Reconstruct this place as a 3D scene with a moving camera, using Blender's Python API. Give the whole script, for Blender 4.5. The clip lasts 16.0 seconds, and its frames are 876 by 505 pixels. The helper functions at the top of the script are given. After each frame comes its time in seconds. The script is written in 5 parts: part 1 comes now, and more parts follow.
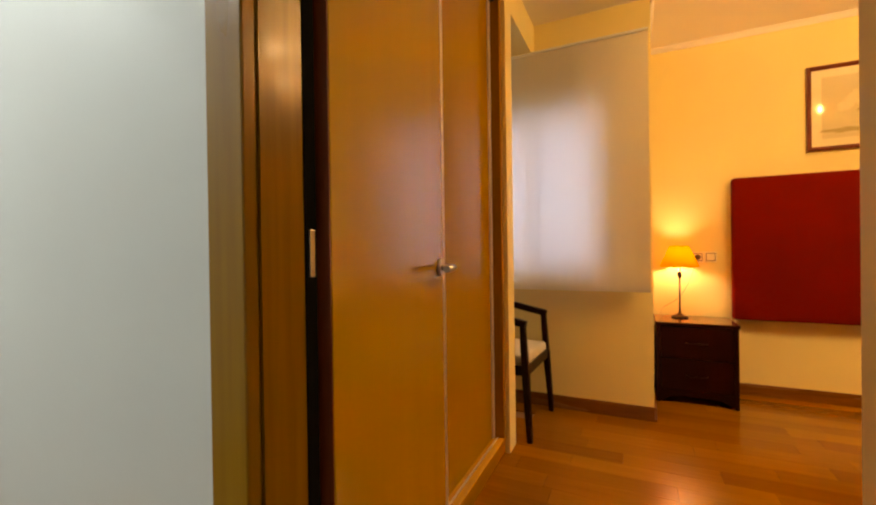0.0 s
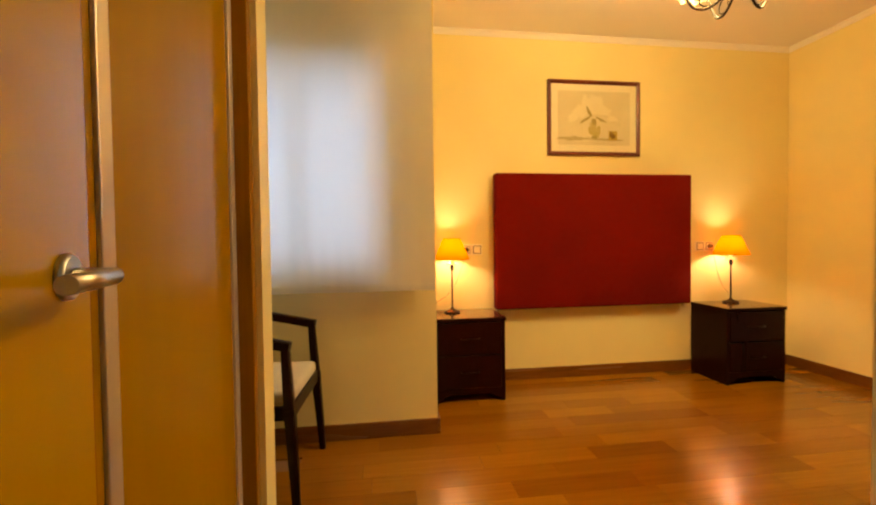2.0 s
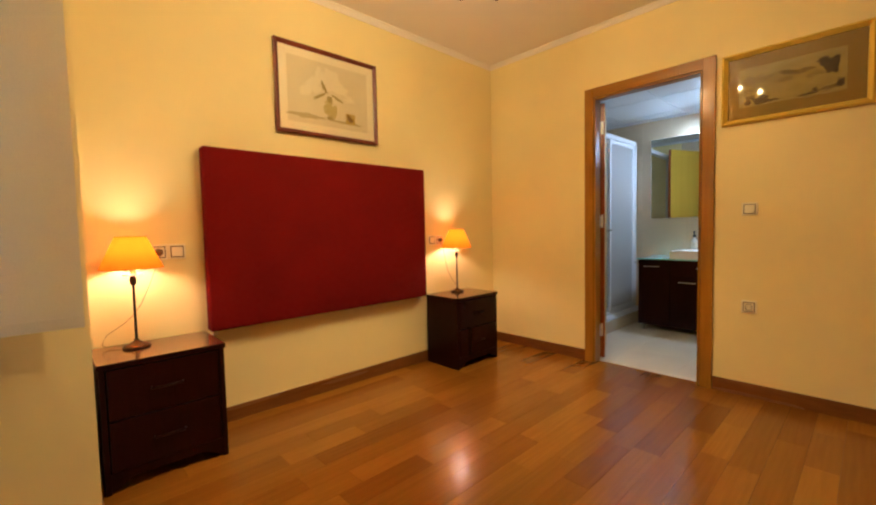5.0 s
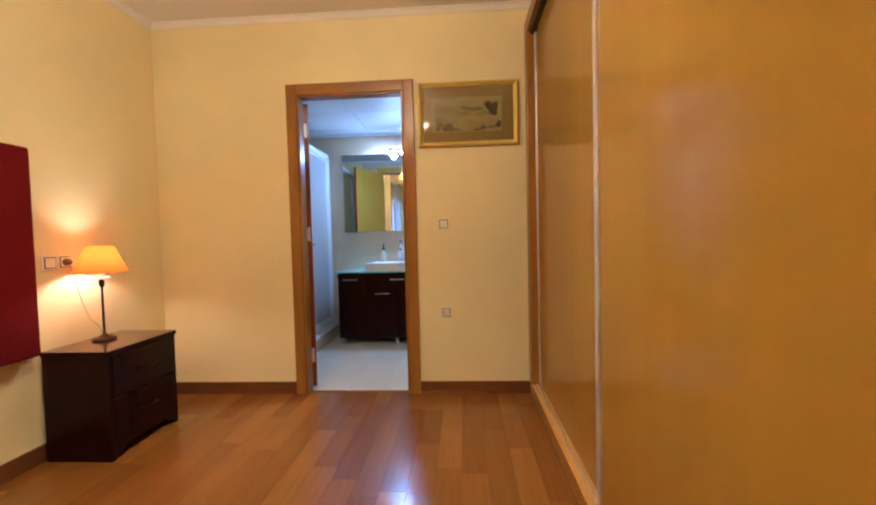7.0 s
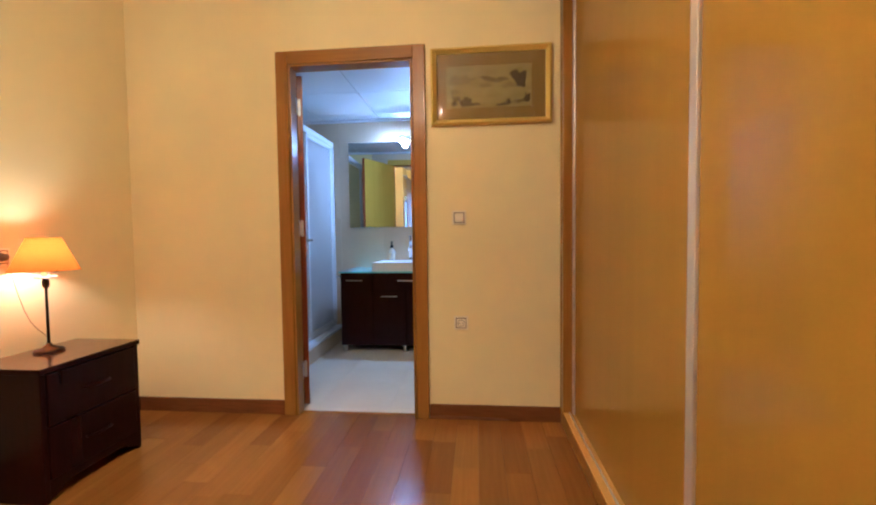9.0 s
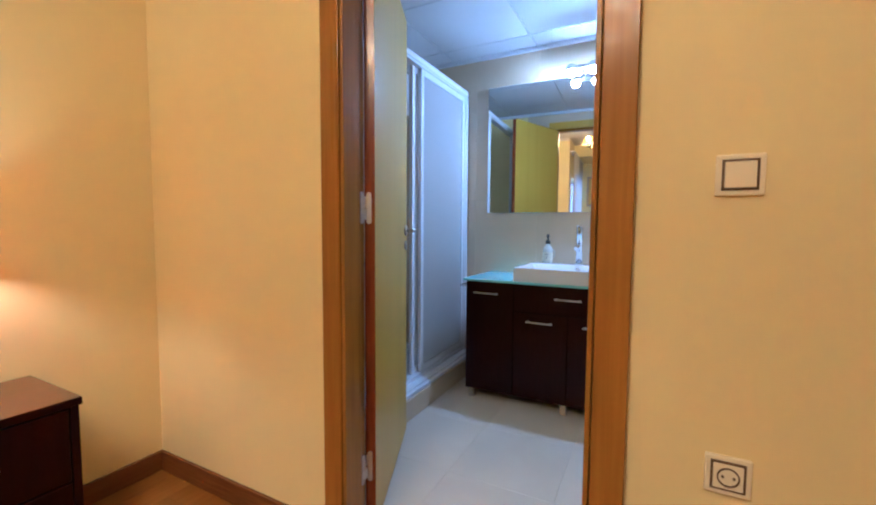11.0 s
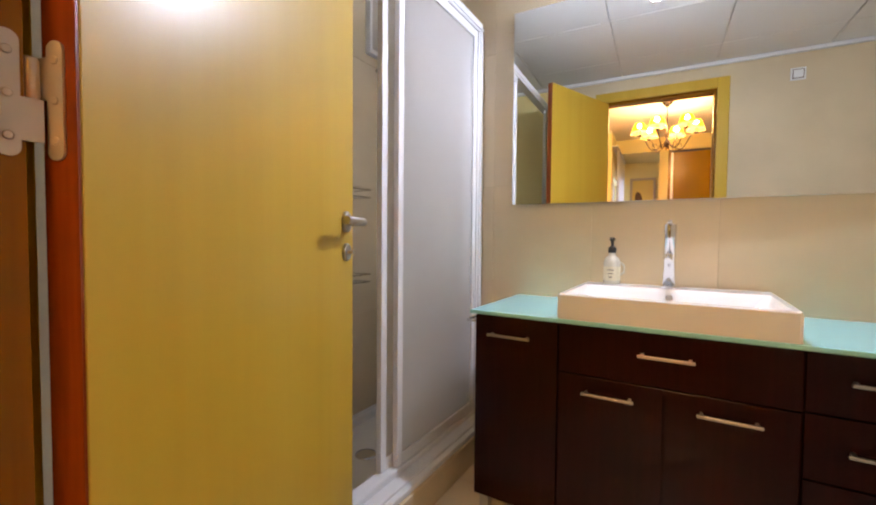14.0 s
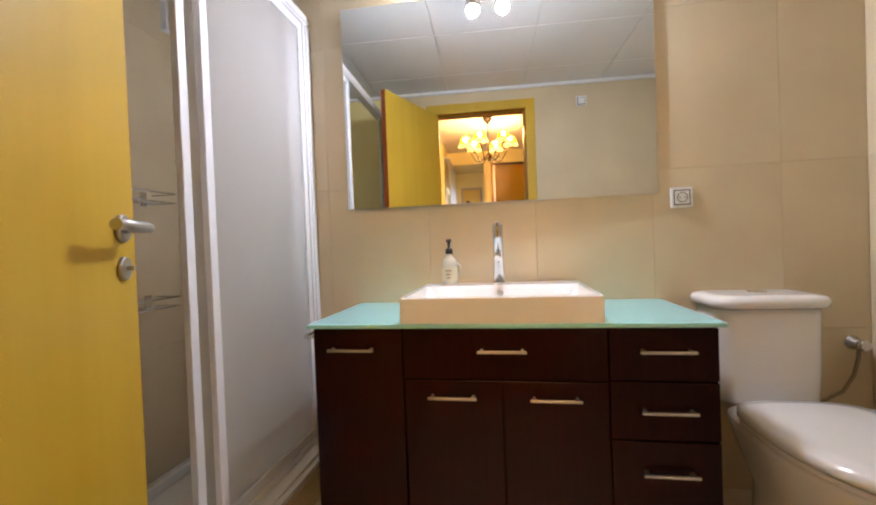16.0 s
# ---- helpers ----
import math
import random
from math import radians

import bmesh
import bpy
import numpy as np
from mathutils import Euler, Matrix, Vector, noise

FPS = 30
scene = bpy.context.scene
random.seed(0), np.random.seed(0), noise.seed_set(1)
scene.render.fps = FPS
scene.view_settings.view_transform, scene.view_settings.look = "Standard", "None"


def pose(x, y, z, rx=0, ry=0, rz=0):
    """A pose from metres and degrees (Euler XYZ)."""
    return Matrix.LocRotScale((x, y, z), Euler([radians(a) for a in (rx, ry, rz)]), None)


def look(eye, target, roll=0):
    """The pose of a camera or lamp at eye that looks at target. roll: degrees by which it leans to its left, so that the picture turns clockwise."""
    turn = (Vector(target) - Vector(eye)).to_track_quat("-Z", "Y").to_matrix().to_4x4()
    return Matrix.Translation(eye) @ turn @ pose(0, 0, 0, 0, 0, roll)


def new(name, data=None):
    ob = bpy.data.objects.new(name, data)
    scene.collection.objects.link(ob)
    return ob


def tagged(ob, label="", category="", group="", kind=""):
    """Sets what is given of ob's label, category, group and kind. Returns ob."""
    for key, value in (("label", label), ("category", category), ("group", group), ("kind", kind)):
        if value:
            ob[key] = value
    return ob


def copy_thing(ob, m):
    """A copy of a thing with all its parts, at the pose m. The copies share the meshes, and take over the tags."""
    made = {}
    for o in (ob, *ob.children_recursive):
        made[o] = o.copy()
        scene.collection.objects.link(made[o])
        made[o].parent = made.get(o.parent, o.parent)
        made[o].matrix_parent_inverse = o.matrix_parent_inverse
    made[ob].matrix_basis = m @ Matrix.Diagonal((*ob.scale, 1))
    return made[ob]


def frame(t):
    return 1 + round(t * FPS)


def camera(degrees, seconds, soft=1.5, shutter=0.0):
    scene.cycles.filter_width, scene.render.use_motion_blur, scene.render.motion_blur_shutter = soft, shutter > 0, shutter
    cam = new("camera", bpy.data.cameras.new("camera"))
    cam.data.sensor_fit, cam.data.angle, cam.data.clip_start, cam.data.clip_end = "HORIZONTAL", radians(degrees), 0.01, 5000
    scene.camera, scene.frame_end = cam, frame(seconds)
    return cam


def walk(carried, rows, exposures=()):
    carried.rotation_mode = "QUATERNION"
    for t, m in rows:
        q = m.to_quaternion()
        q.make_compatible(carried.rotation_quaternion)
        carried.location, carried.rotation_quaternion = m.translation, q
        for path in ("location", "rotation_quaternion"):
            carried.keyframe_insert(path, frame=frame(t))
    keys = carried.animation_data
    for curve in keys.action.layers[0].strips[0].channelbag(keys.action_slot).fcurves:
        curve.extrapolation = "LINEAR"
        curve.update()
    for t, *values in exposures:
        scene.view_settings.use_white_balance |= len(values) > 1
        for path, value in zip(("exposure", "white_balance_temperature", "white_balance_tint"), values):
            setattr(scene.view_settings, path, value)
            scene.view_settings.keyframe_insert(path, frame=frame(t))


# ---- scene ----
cam = camera(93.5, 16.0, 2.1)
PATH = [
    (0, (-0.135, 0.067, 1.072), (-0.996, 1.872, 1.061), -0.8),
    (0.5, (-0.219, 0.219, 1.066), (-0.73, 2.152, 1.05), -0.9),
    (1, (-0.265, 0.374, 1.067), (-0.457, 2.365, 1.04), -1.1),
    (1.5, (-0.305, 0.52, 1.067), (-0.255, 2.519, 1.031), -1.0),
    (2, (-0.318, 0.683, 1.054), (-0.055, 2.665, 1.003), -0.7),
    (2.5, (-0.269, 0.872, 1.041), (0.191, 2.818, 0.976), -0.9),
    (3, (-0.211, 1.034, 1.048), (0.468, 2.914, 0.973), -1.2),
    (5.5, (-0.046, 1.236, 1.081), (1.547, 2.44, 0.971), -1.1),
    (6, (0.093, 1.396, 1.069), (1.897, 2.253, 0.966), -1.1),
    (6.5, (0.197, 1.495, 1.071), (2.126, 2.015, 0.983), -1.3),
    (7, (0.2, 1.559, 1.081), (2.195, 1.677, 1.004), -1.4),
    (7.5, (0.154, 1.598, 1.119), (2.149, 1.489, 1.027), -1.5),
    (8, (0.171, 1.615, 1.112), (2.161, 1.427, 1.021), -1.2),
    (8.5, (0.351, 1.617, 1.086), (2.347, 1.537, 0.994), -0.9),
    (9, (0.649, 1.585, 1.068), (2.639, 1.771, 0.984), -0.7),
    (9.5, (0.943, 1.691, 1.071), (2.905, 2.066, 0.974), -0.5),
    (10, (1.303, 1.75, 1.07), (3.21, 2.344, 0.971), 0.1),
    (12.5, (2.766, 2.033, 1.04), (4.431, 3.128, 0.876), -0.3),
    (13, (2.876, 2.11, 1.025), (4.547, 3.2, 0.882), -0.2),
    (13.5, (2.922, 2.122, 1.008), (4.611, 3.187, 0.894), -0.1),
    (14, (2.979, 2.181, 1.003), (4.69, 3.214, 0.931), 0.5),
    (14.5, (3.034, 2.193, 0.989), (4.798, 3.135, 0.957), 0.3),
    (15, (3.056, 2.204, 0.982), (4.896, 2.988, 0.959), 0.2),
    (15.5, (3.064, 2.193, 0.982), (4.972, 2.793, 0.968), -0.8),
    (16, (3.076, 2.192, 0.985), (5.046, 2.533, 0.952), -2.2),
]
walk(cam, [(t, look(eye, target, roll)) for t, eye, target, roll in PATH],
     ((0, 0.05, 9400, 26), (0.5, 0.15, 9200, 27), (1, 0.25, 8300, 17), (1.5, 0.25, 7900, 13), (2.5, 0.08, 7100, 5), (5.5, -0.02, 5400, 14), (7, 0.1, 4500, 17), (9, 0.15, 4400, 18), (10, 0.2, 4400, 18), (12.5, 0.25, 4650, 16), (13, 0.42, 5900, 23), (13.5, 0.52, 7200, 26), (14.5, 0.62, 7500, 29), (16, 0.58, 7750, 27)))

# ---- light ----
world = bpy.data.worlds.new("world")
scene.world = world
world.use_nodes = True
wn = world.node_tree
sky = wn.nodes.new("ShaderNodeTexSky")
sky.sky_type, sky.sun_disc, sky.sun_elevation, sky.sun_rotation = "NISHITA", False, radians(25), radians(200)
wn.links.new(sky.outputs[0], wn.nodes["Background"].inputs[0])
wn.nodes["Background"].inputs[1].default_value = 0.1

WARM = (1.0, 0.745, 0.365)


def lamp(name, kind, place, watts, colour, size=0.03, size_y=None, m=None):
    d = bpy.data.lights.new(name, kind)
    d.energy, d.color = watts, colour
    if kind == "POINT":
        d.shadow_soft_size = size
    else:
        d.shape, d.size, d.size_y = "RECTANGLE", size, size_y or size
    ob = new(name, d)
    ob.matrix_world = m if m is not None else Matrix.Translation(place)
    return ob


CHANDELIER = (1.16, 2.22)          # plan position of the hanging lamp
LAMP_1, LAMP_2 = (0.16, 3.545), (2.352, 3.548)
ARMS = 6
for k in range(ARMS):
    a = radians(20 + 360 / ARMS * k)
    lamp("chandelier_bulb", "POINT", (CHANDELIER[0] + 0.29 * math.cos(a), CHANDELIER[1] + 0.29 * math.sin(a), 2.325), 19.5, WARM, 0.022)
for px, py in (LAMP_1, LAMP_2):
    lamp("table_lamp_bulb", "POINT", (px, py, 1.003), 7.2, (1.0, 0.74, 0.50), 0.032)
lamp("window_daylight", "AREA", None, 13, (0.43, 0.61, 1.0), 1.2, 1.0, look((-0.95, 3.3, 1.45), (-0.95, 2.0, 1.45)))
lamp("corridor_light", "AREA", None, 40, (0.56, 0.80, 1.0), 0.5, 0.5, look((-1.9, -0.4, 2.57), (-1.9, -0.4, 0)))

# ---- materials ----


class Mat:
    """A node material with a Principled shader."""

    def __init__(self, name, colour, rough=0.5, metal=0.0, spec=0.5, coat=0.0):
        self.m = bpy.data.materials.new(name)
        self.m.use_nodes = True
        self.t = self.m.node_tree
        self.b = self.t.nodes["Principled BSDF"]
        self.set("Base Color", (*colour, 1))
        self.set("Roughness", rough)
        self.set("Metallic", metal)
        self.set("Specular IOR Level", spec)
        self.set("Coat Weight", coat)
        self.set("Coat Roughness", 0.12)

    def set(self, key, value):
        self.b.inputs[key].default_value = value

    def node(self, kind, **inputs):
        n = self.t.nodes.new("ShaderNode" + kind)
        for k, v in inputs.items():
            n.inputs[k.replace("_", " ")].default_value = v
        return n

    def link(self, a, out, b, inp):
        self.t.links.new(a.outputs[out], b.inputs[inp])

    def noise(self, scale, stretch=(1, 1, 1), detail=4.0, coords="Object", turn=None):
        c = self.node("TexCoord")
        mp = self.node("Mapping", Scale=stretch)
        n = self.node("TexNoise", Scale=scale, Detail=detail)
        if turn:
            add = self.node("VectorMath")
            add.operation = "ADD"
            self.link(c, coords, add, 0)
            self.link(turn, "Random", add, 1)
            self.link(add, 0, mp, "Vector")
        else:
            self.link(c, coords, mp, "Vector")
        self.link(mp, 0, n, "Vector")
        return n

    def ramp(self, src, out, stops):
        r = self.node("ValToRGB")
        e = r.color_ramp.elements
        while len(e) < len(stops):
            e.new(0.5)
        for el, (p, c) in zip(e, stops):
            el.position, el.color = p, (*c, 1)
        self.link(src, out, r, 0)
        return r

    def mix(self, a, b, fac, blend="MULTIPLY"):
        x = self.t.nodes.new("ShaderNodeMix")
        x.data_type, x.blend_type = "RGBA", blend
        x.inputs[0].default_value = fac
        self.t.links.new(a, x.inputs[6])
        self.t.links.new(b, x.inputs[7])
        return x.outputs[2]

    def base(self, socket):
        self.t.links.new(socket, self.b.inputs["Base Color"])

    def bump(self, src, out, strength, dist=0.002):
        n = self.node("Bump", Strength=strength, Distance=dist)
        self.link(src, out, n, "Height")
        self.link(n, 0, self.b, "Normal")

    def rough_from(self, src, out, lo, hi):
        r = self.node("MapRange")
        r.inputs["To Min"].default_value, r.inputs["To Max"].default_value = lo, hi
        self.link(src, out, r, 0)
        self.link(r, 0, self.b, "Roughness")


def shades(c, lo, hi):
    return tuple(min(1, v * lo) for v in c), tuple(min(1, v * hi) for v in c)


def paint(name, colour, rough=0.6, var=0.05):
    k = Mat(name, colour, rough, spec=0.3)
    n = k.noise(1.3, detail=5)
    lo, hi = shades(colour, 1 - var, 1 + var * 0.6)
    k.base(k.ramp(n, 0, ((0.3, lo), (0.7, hi))).outputs[0])
    g = k.noise(170, detail=3)
    k.bump(g, 0, 0.12, 0.001)
    return k.m


def wood(name, dark, light, grain=(30, 30, 1.2), rough=(0.16, 0.3), coat=0.3, figure=1.0, spec=0.5, bump=0.05, gloss=0.12):
    """Veneer or solid wood: fine grain along the axis with the small stretch, broad flames, slight object to object change."""
    k = Mat(name, light, 0.2, spec=spec, coat=coat)
    k.set("Coat Roughness", gloss)
    info = k.node("ObjectInfo")
    fine = k.noise(2.2, grain, 6, turn=info)
    broad = k.noise(0.9, tuple(g * 0.16 for g in grain), 3, turn=info)
    a = k.ramp(fine, 0, ((0.25, dark), (0.75, light)))
    b = k.ramp(broad, 0, ((0.3, (1 - 0.28 * figure,) * 3), (0.7, (1, 1, 1))))
    k.base(k.mix(a.outputs[0], b.outputs[0], 1.0))
    k.rough_from(broad, 0, *rough)
    k.bump(fine, 0, bump, 0.001)
    return k.m


WALL = paint("cream_paint", (0.86, 0.725, 0.345))
CEILING = paint("white_ceiling_paint", (0.86, 0.80, 0.70), 0.7, 0.03)
CORRIDOR = paint("grey_white_paint", (0.66, 0.68, 0.64), 0.22, 0.03)
VENEER = wood("honey_veneer", (0.335, 0.170, 0.002), (0.360, 0.184, 0.003), (6, 6, 0.2), (0.22, 0.30), 0.36, 0.3, spec=0.12, bump=0.006, gloss=0.07)
# wardrobe veneer again, yellower and lightened in place of light on the bedroom door
LIT_LEAF_VENEER = wood("honey_veneer_lit", (0.470, 0.252, 0.002), (0.505, 0.275, 0.003), (5, 5, 0.2), (0.22, 0.30), 0.34, 0.3, spec=0.12, bump=0.005, gloss=0.09)
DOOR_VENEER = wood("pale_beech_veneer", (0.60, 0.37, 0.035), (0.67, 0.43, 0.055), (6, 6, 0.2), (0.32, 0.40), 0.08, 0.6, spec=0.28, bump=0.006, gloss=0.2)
FRAME_WOOD = wood("honey_frame_wood", (0.28, 0.118, 0.005), (0.37, 0.168, 0.008), (34, 34, 1.2), (0.22, 0.34), 0.16, 0.6, spec=0.22)
FRAME_WOOD_FLAT = wood("honey_frame_wood_level", (0.28, 0.118, 0.005), (0.37, 0.168, 0.008), (34, 1.2, 34), (0.22, 0.34), 0.16, 0.6, spec=0.22)
EDGE_WOOD = wood("mahogany_edge", (0.20, 0.035, 0.006), (0.32, 0.065, 0.012), (40, 40, 2), (0.2, 0.34), 0.2)
SKIRT_WOOD = wood("skirting_wood", (0.16, 0.055, 0.010), (0.24, 0.085, 0.016), (3, 3, 40), (0.2, 0.34), 0.2)
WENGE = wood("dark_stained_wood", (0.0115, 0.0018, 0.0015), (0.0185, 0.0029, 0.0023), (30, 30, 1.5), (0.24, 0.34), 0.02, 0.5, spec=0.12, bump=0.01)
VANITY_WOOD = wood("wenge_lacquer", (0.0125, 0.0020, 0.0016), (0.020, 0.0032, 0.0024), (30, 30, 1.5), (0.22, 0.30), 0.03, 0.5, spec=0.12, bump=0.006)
# the dark wood with the lamp's reflection painted in as red-brown
WENGE_LAMPLIT = wood("dark_stained_wood_lamplit", (0.085, 0.030, 0.016), (0.12, 0.044, 0.024), (2, 40, 40), (0.16, 0.24), 0.45)


def floor_wood():
    k = Mat("parquet_plank", (0.3, 0.13, 0.04), 0.14, spec=0.25, coat=0.35)
    k.set("Coat Roughness", 0.16)
    info = k.node("ObjectInfo")
    fine = k.noise(2.0, (1.6, 34, 34), 6, turn=info)
    tone = k.ramp(info, "Random", ((0.0, (0.195, 0.068, 0.005)), (0.25, (0.240, 0.092, 0.007)), (0.7, (0.275, 0.111, 0.009)), (1.0, (0.32, 0.138, 0.012))))
    g = k.ramp(fine, 0, ((0.28, (0.84, 0.80, 0.74)), (0.72, (1, 1, 1))))
    k.base(k.mix(tone.outputs[0], g.outputs[0], 1.0))
    wear = k.noise(1.7, detail=4)
    k.rough_from(wear, 0, 0.20, 0.30)
    k.bump(fine, 0, 0.03, 0.001)
    return k.m


PLANK = floor_wood()


def far_planks():
    k = Mat("parquet_rest", (0.33, 0.137, 0.036), 0.16, coat=0.3)
    geo = k.node("NewGeometry")
    tone = k.ramp(geo, "Random Per Island", ((0.0, (0.30, 0.115, 0.028)), (0.5, (0.42, 0.19, 0.05)), (1.0, (0.47, 0.22, 0.07))))
    fine = k.noise(2.0, (1.6, 34, 34), 6)
    g = k.ramp(fine, 0, ((0.28, (0.72, 0.66, 0.6)), (0.72, (1, 1, 1))))
    k.base(k.mix(tone.outputs[0], g.outputs[0], 1.0))
    return k.m


PLANK_REST = far_planks()
JOINT = Mat("dark_joint", (0.16, 0.07, 0.025), 0.8).m
GROUT = Mat("pale_grout", (0.80, 0.68, 0.50), 0.9).m


def tile_mat(name, colour, rough, var=0.08, scale=3.0):
    k = Mat(name, colour, rough)
    info = k.node("ObjectInfo")
    n = k.noise(scale, detail=6, turn=info)
    lo, hi = shades(colour, 1 - var, 1 + var * 0.5)
    a = k.ramp(n, 0, ((0.3, lo), (0.7, hi)))
    b = k.ramp(info, "Random", ((0, (0.95, 0.95, 0.95)), (1, (1, 1, 1))))
    k.base(k.mix(a.outputs[0], b.outputs[0], 1.0))
    k.bump(k.noise(60), 0, 0.03, 0.001)
    return k.m


WALL_TILE = tile_mat("beige_wall_tile", (0.68, 0.555, 0.375), 0.24)
FLOOR_TILE = tile_mat("cream_floor_tile", (0.70, 0.62, 0.48), 0.3)
BATH_CEILING = paint("white_ceiling_panel", (0.77, 0.79, 0.80), 0.55, 0.04)


def fabric(name, colour, scale=260, sheen=0.4, rough=0.9, bump=0.25):
    k = Mat(name, colour, rough, spec=0.15)
    k.set("Sheen Weight", sheen)
    n = k.noise(scale, (1, 1, 1), 3)
    w = k.noise(2.5, detail=4)
    lo, hi = shades(colour, 0.8, 1.12)
    k.base(k.ramp(w, 0, ((0.3, lo), (0.7, hi))).outputs[0])
    k.bump(n, 0, bump, 0.002)
    return k.m


RED = fabric("red_fabric", (0.138, 0.0022, 0.0008), sheen=0.0)
SEAT = fabric("cream_upholstery", (0.68, 0.60, 0.44))


def sheer(name, colour, clear, thin=0.5):
    """Cloth or paper that lets light through: diffuse, translucent and clear in parts."""
    m = bpy.data.materials.new(name)
    m.use_nodes = True
    t = m.node_tree
    t.nodes.remove(t.nodes["Principled BSDF"])
    d, s, c = t.nodes.new("ShaderNodeBsdfDiffuse"), t.nodes.new("ShaderNodeBsdfTranslucent"), t.nodes.new("ShaderNodeBsdfTransparent")
    co, mp, n, r = t.nodes.new("ShaderNodeTexCoord"), t.nodes.new("ShaderNodeMapping"), t.nodes.new("ShaderNodeTexNoise"), t.nodes.new("ShaderNodeValToRGB")
    mp.inputs["Scale"].default_value = (220, 220, 90)
    n.inputs["Scale"].default_value = 3.0
    lo, hi = shades(colour, 0.88, 1.05)
    r.color_ramp.elements[0].color, r.color_ramp.elements[1].color = (*lo, 1), (*hi, 1)
    t.links.new(co.outputs["Object"], mp.inputs[0])
    t.links.new(mp.outputs[0], n.inputs["Vector"])
    t.links.new(n.outputs[0], r.inputs[0])
    for k in (d, s):
        t.links.new(r.outputs[0], k.inputs[0])
    a, b = t.nodes.new("ShaderNodeMixShader"), t.nodes.new("ShaderNodeMixShader")
    a.inputs[0].default_value, b.inputs[0].default_value = thin, clear
    t.links.new(d.outputs[0], a.inputs[1])
    t.links.new(s.outputs[0], a.inputs[2])
    t.links.new(a.outputs[0], b.inputs[1])
    t.links.new(c.outputs[0], b.inputs[2])
    t.links.new(b.outputs[0], t.nodes["Material Output"].inputs[0])
    return m


CURTAIN = sheer("sheer_curtain_cloth", (0.86, 0.84, 0.80), 0.02, 0.36)
SHADE = sheer("pleated_yellow_shade", (0.84, 0.40, 0.025), 0.37, 0.16)
# ivory paints the bulb's white glow on the shades' lower rim
GLOW_RIM = sheer("ivory_glow_rim", (0.95, 0.80, 0.42), 0.40, 0.25)
TABLE_SHADE = sheer("orange_yellow_shade", (0.86, 0.265, 0.002), 0.0, 0.105)
FROST = sheer("frosted_acrylic", (0.95, 0.95, 0.95), 0.42, 0.8)
CHROME = Mat("chrome", (0.75, 0.75, 0.76), 0.12, 1.0).m
STEEL = Mat("brushed_steel", (0.50, 0.49, 0.47), 0.32, 1.0).m
HINGE_STEEL = Mat("satin_hinge_steel", (0.62, 0.58, 0.54), 0.42, 0.7).m
BRONZE = Mat("aged_bronze", (0.035, 0.02, 0.012), 0.42, 0.6).m
ALU = Mat("pale_aluminium", (0.72, 0.64, 0.55), 0.35, 0.6).m
CERAMIC = Mat("white_ceramic", (0.80, 0.79, 0.77), 0.1, coat=0.5).m
WHITE = Mat("white_lacquered_profile", (0.78, 0.80, 0.82), 0.3).m
PLASTIC = Mat("ivory_plastic", (0.88, 0.80, 0.58), 0.4).m
PLASTIC_FRAME = Mat("brown_plastic_rim", (0.12, 0.07, 0.035), 0.45).m
MINT = Mat("mint_glass", (0.28, 0.75, 0.79), 0.12, coat=0.5).m
BLACK = Mat("black_plastic", (0.012, 0.012, 0.012), 0.4).m
MIRROR = Mat("mirror_silver", (0.86, 0.88, 0.87), 0.0, 1.0).m
CABLE = Mat("tan_cable", (0.42, 0.27, 0.12), 0.5).m
BRAID = Mat("brown_braided_hose", (0.26, 0.20, 0.13), 0.4, 0.6).m
GOLD = Mat("gilt_frame", (0.76, 0.56, 0.08), 0.36, 0.45).m
MAT_BOARD = paint("ivory_mount", (0.85, 0.75, 0.50), 0.7)
DARK_FRAME = wood("red_brown_frame", (0.13, 0.022, 0.010), (0.20, 0.040, 0.016), (30, 30, 30), (0.25, 0.35), 0.2)


def glass_mat():
    k = Mat("clear_glass", (1, 1, 1), 0.0)
    k.set("Transmission Weight", 1.0)
    k.set("IOR", 1.45)
    return k.m


GLASS = glass_mat()


def picture_glass():
    """A thin clear pane over a picture: see-through with a faint gloss."""
    m = bpy.data.materials.new("picture_glass")
    m.use_nodes = True
    t = m.node_tree
    t.nodes.remove(t.nodes["Principled BSDF"])
    a, b, f, x = (t.nodes.new("ShaderNode" + k) for k in ("BsdfTransparent", "BsdfGlossy", "Fresnel", "MixShader"))
    b.inputs["Roughness"].default_value = 0.02
    f.inputs["IOR"].default_value = 1.3
    t.links.new(f.outputs[0], x.inputs[0])
    t.links.new(a.outputs[0], x.inputs[1])
    t.links.new(b.outputs[0], x.inputs[2])
    t.links.new(x.outputs[0], t.nodes["Material Output"].inputs[0])
    return m


PANE = picture_glass()


def glow(name, colour, strength):
    m = bpy.data.materials.new(name)
    m.use_nodes = True
    t = m.node_tree
    t.nodes.remove(t.nodes["Principled BSDF"])
    e = t.nodes.new("ShaderNodeEmission")
    e.inputs[0].default_value, e.inputs[1].default_value = (*colour, 1), strength
    t.links.new(e.outputs[0], t.nodes["Material Output"].inputs[0])
    return m


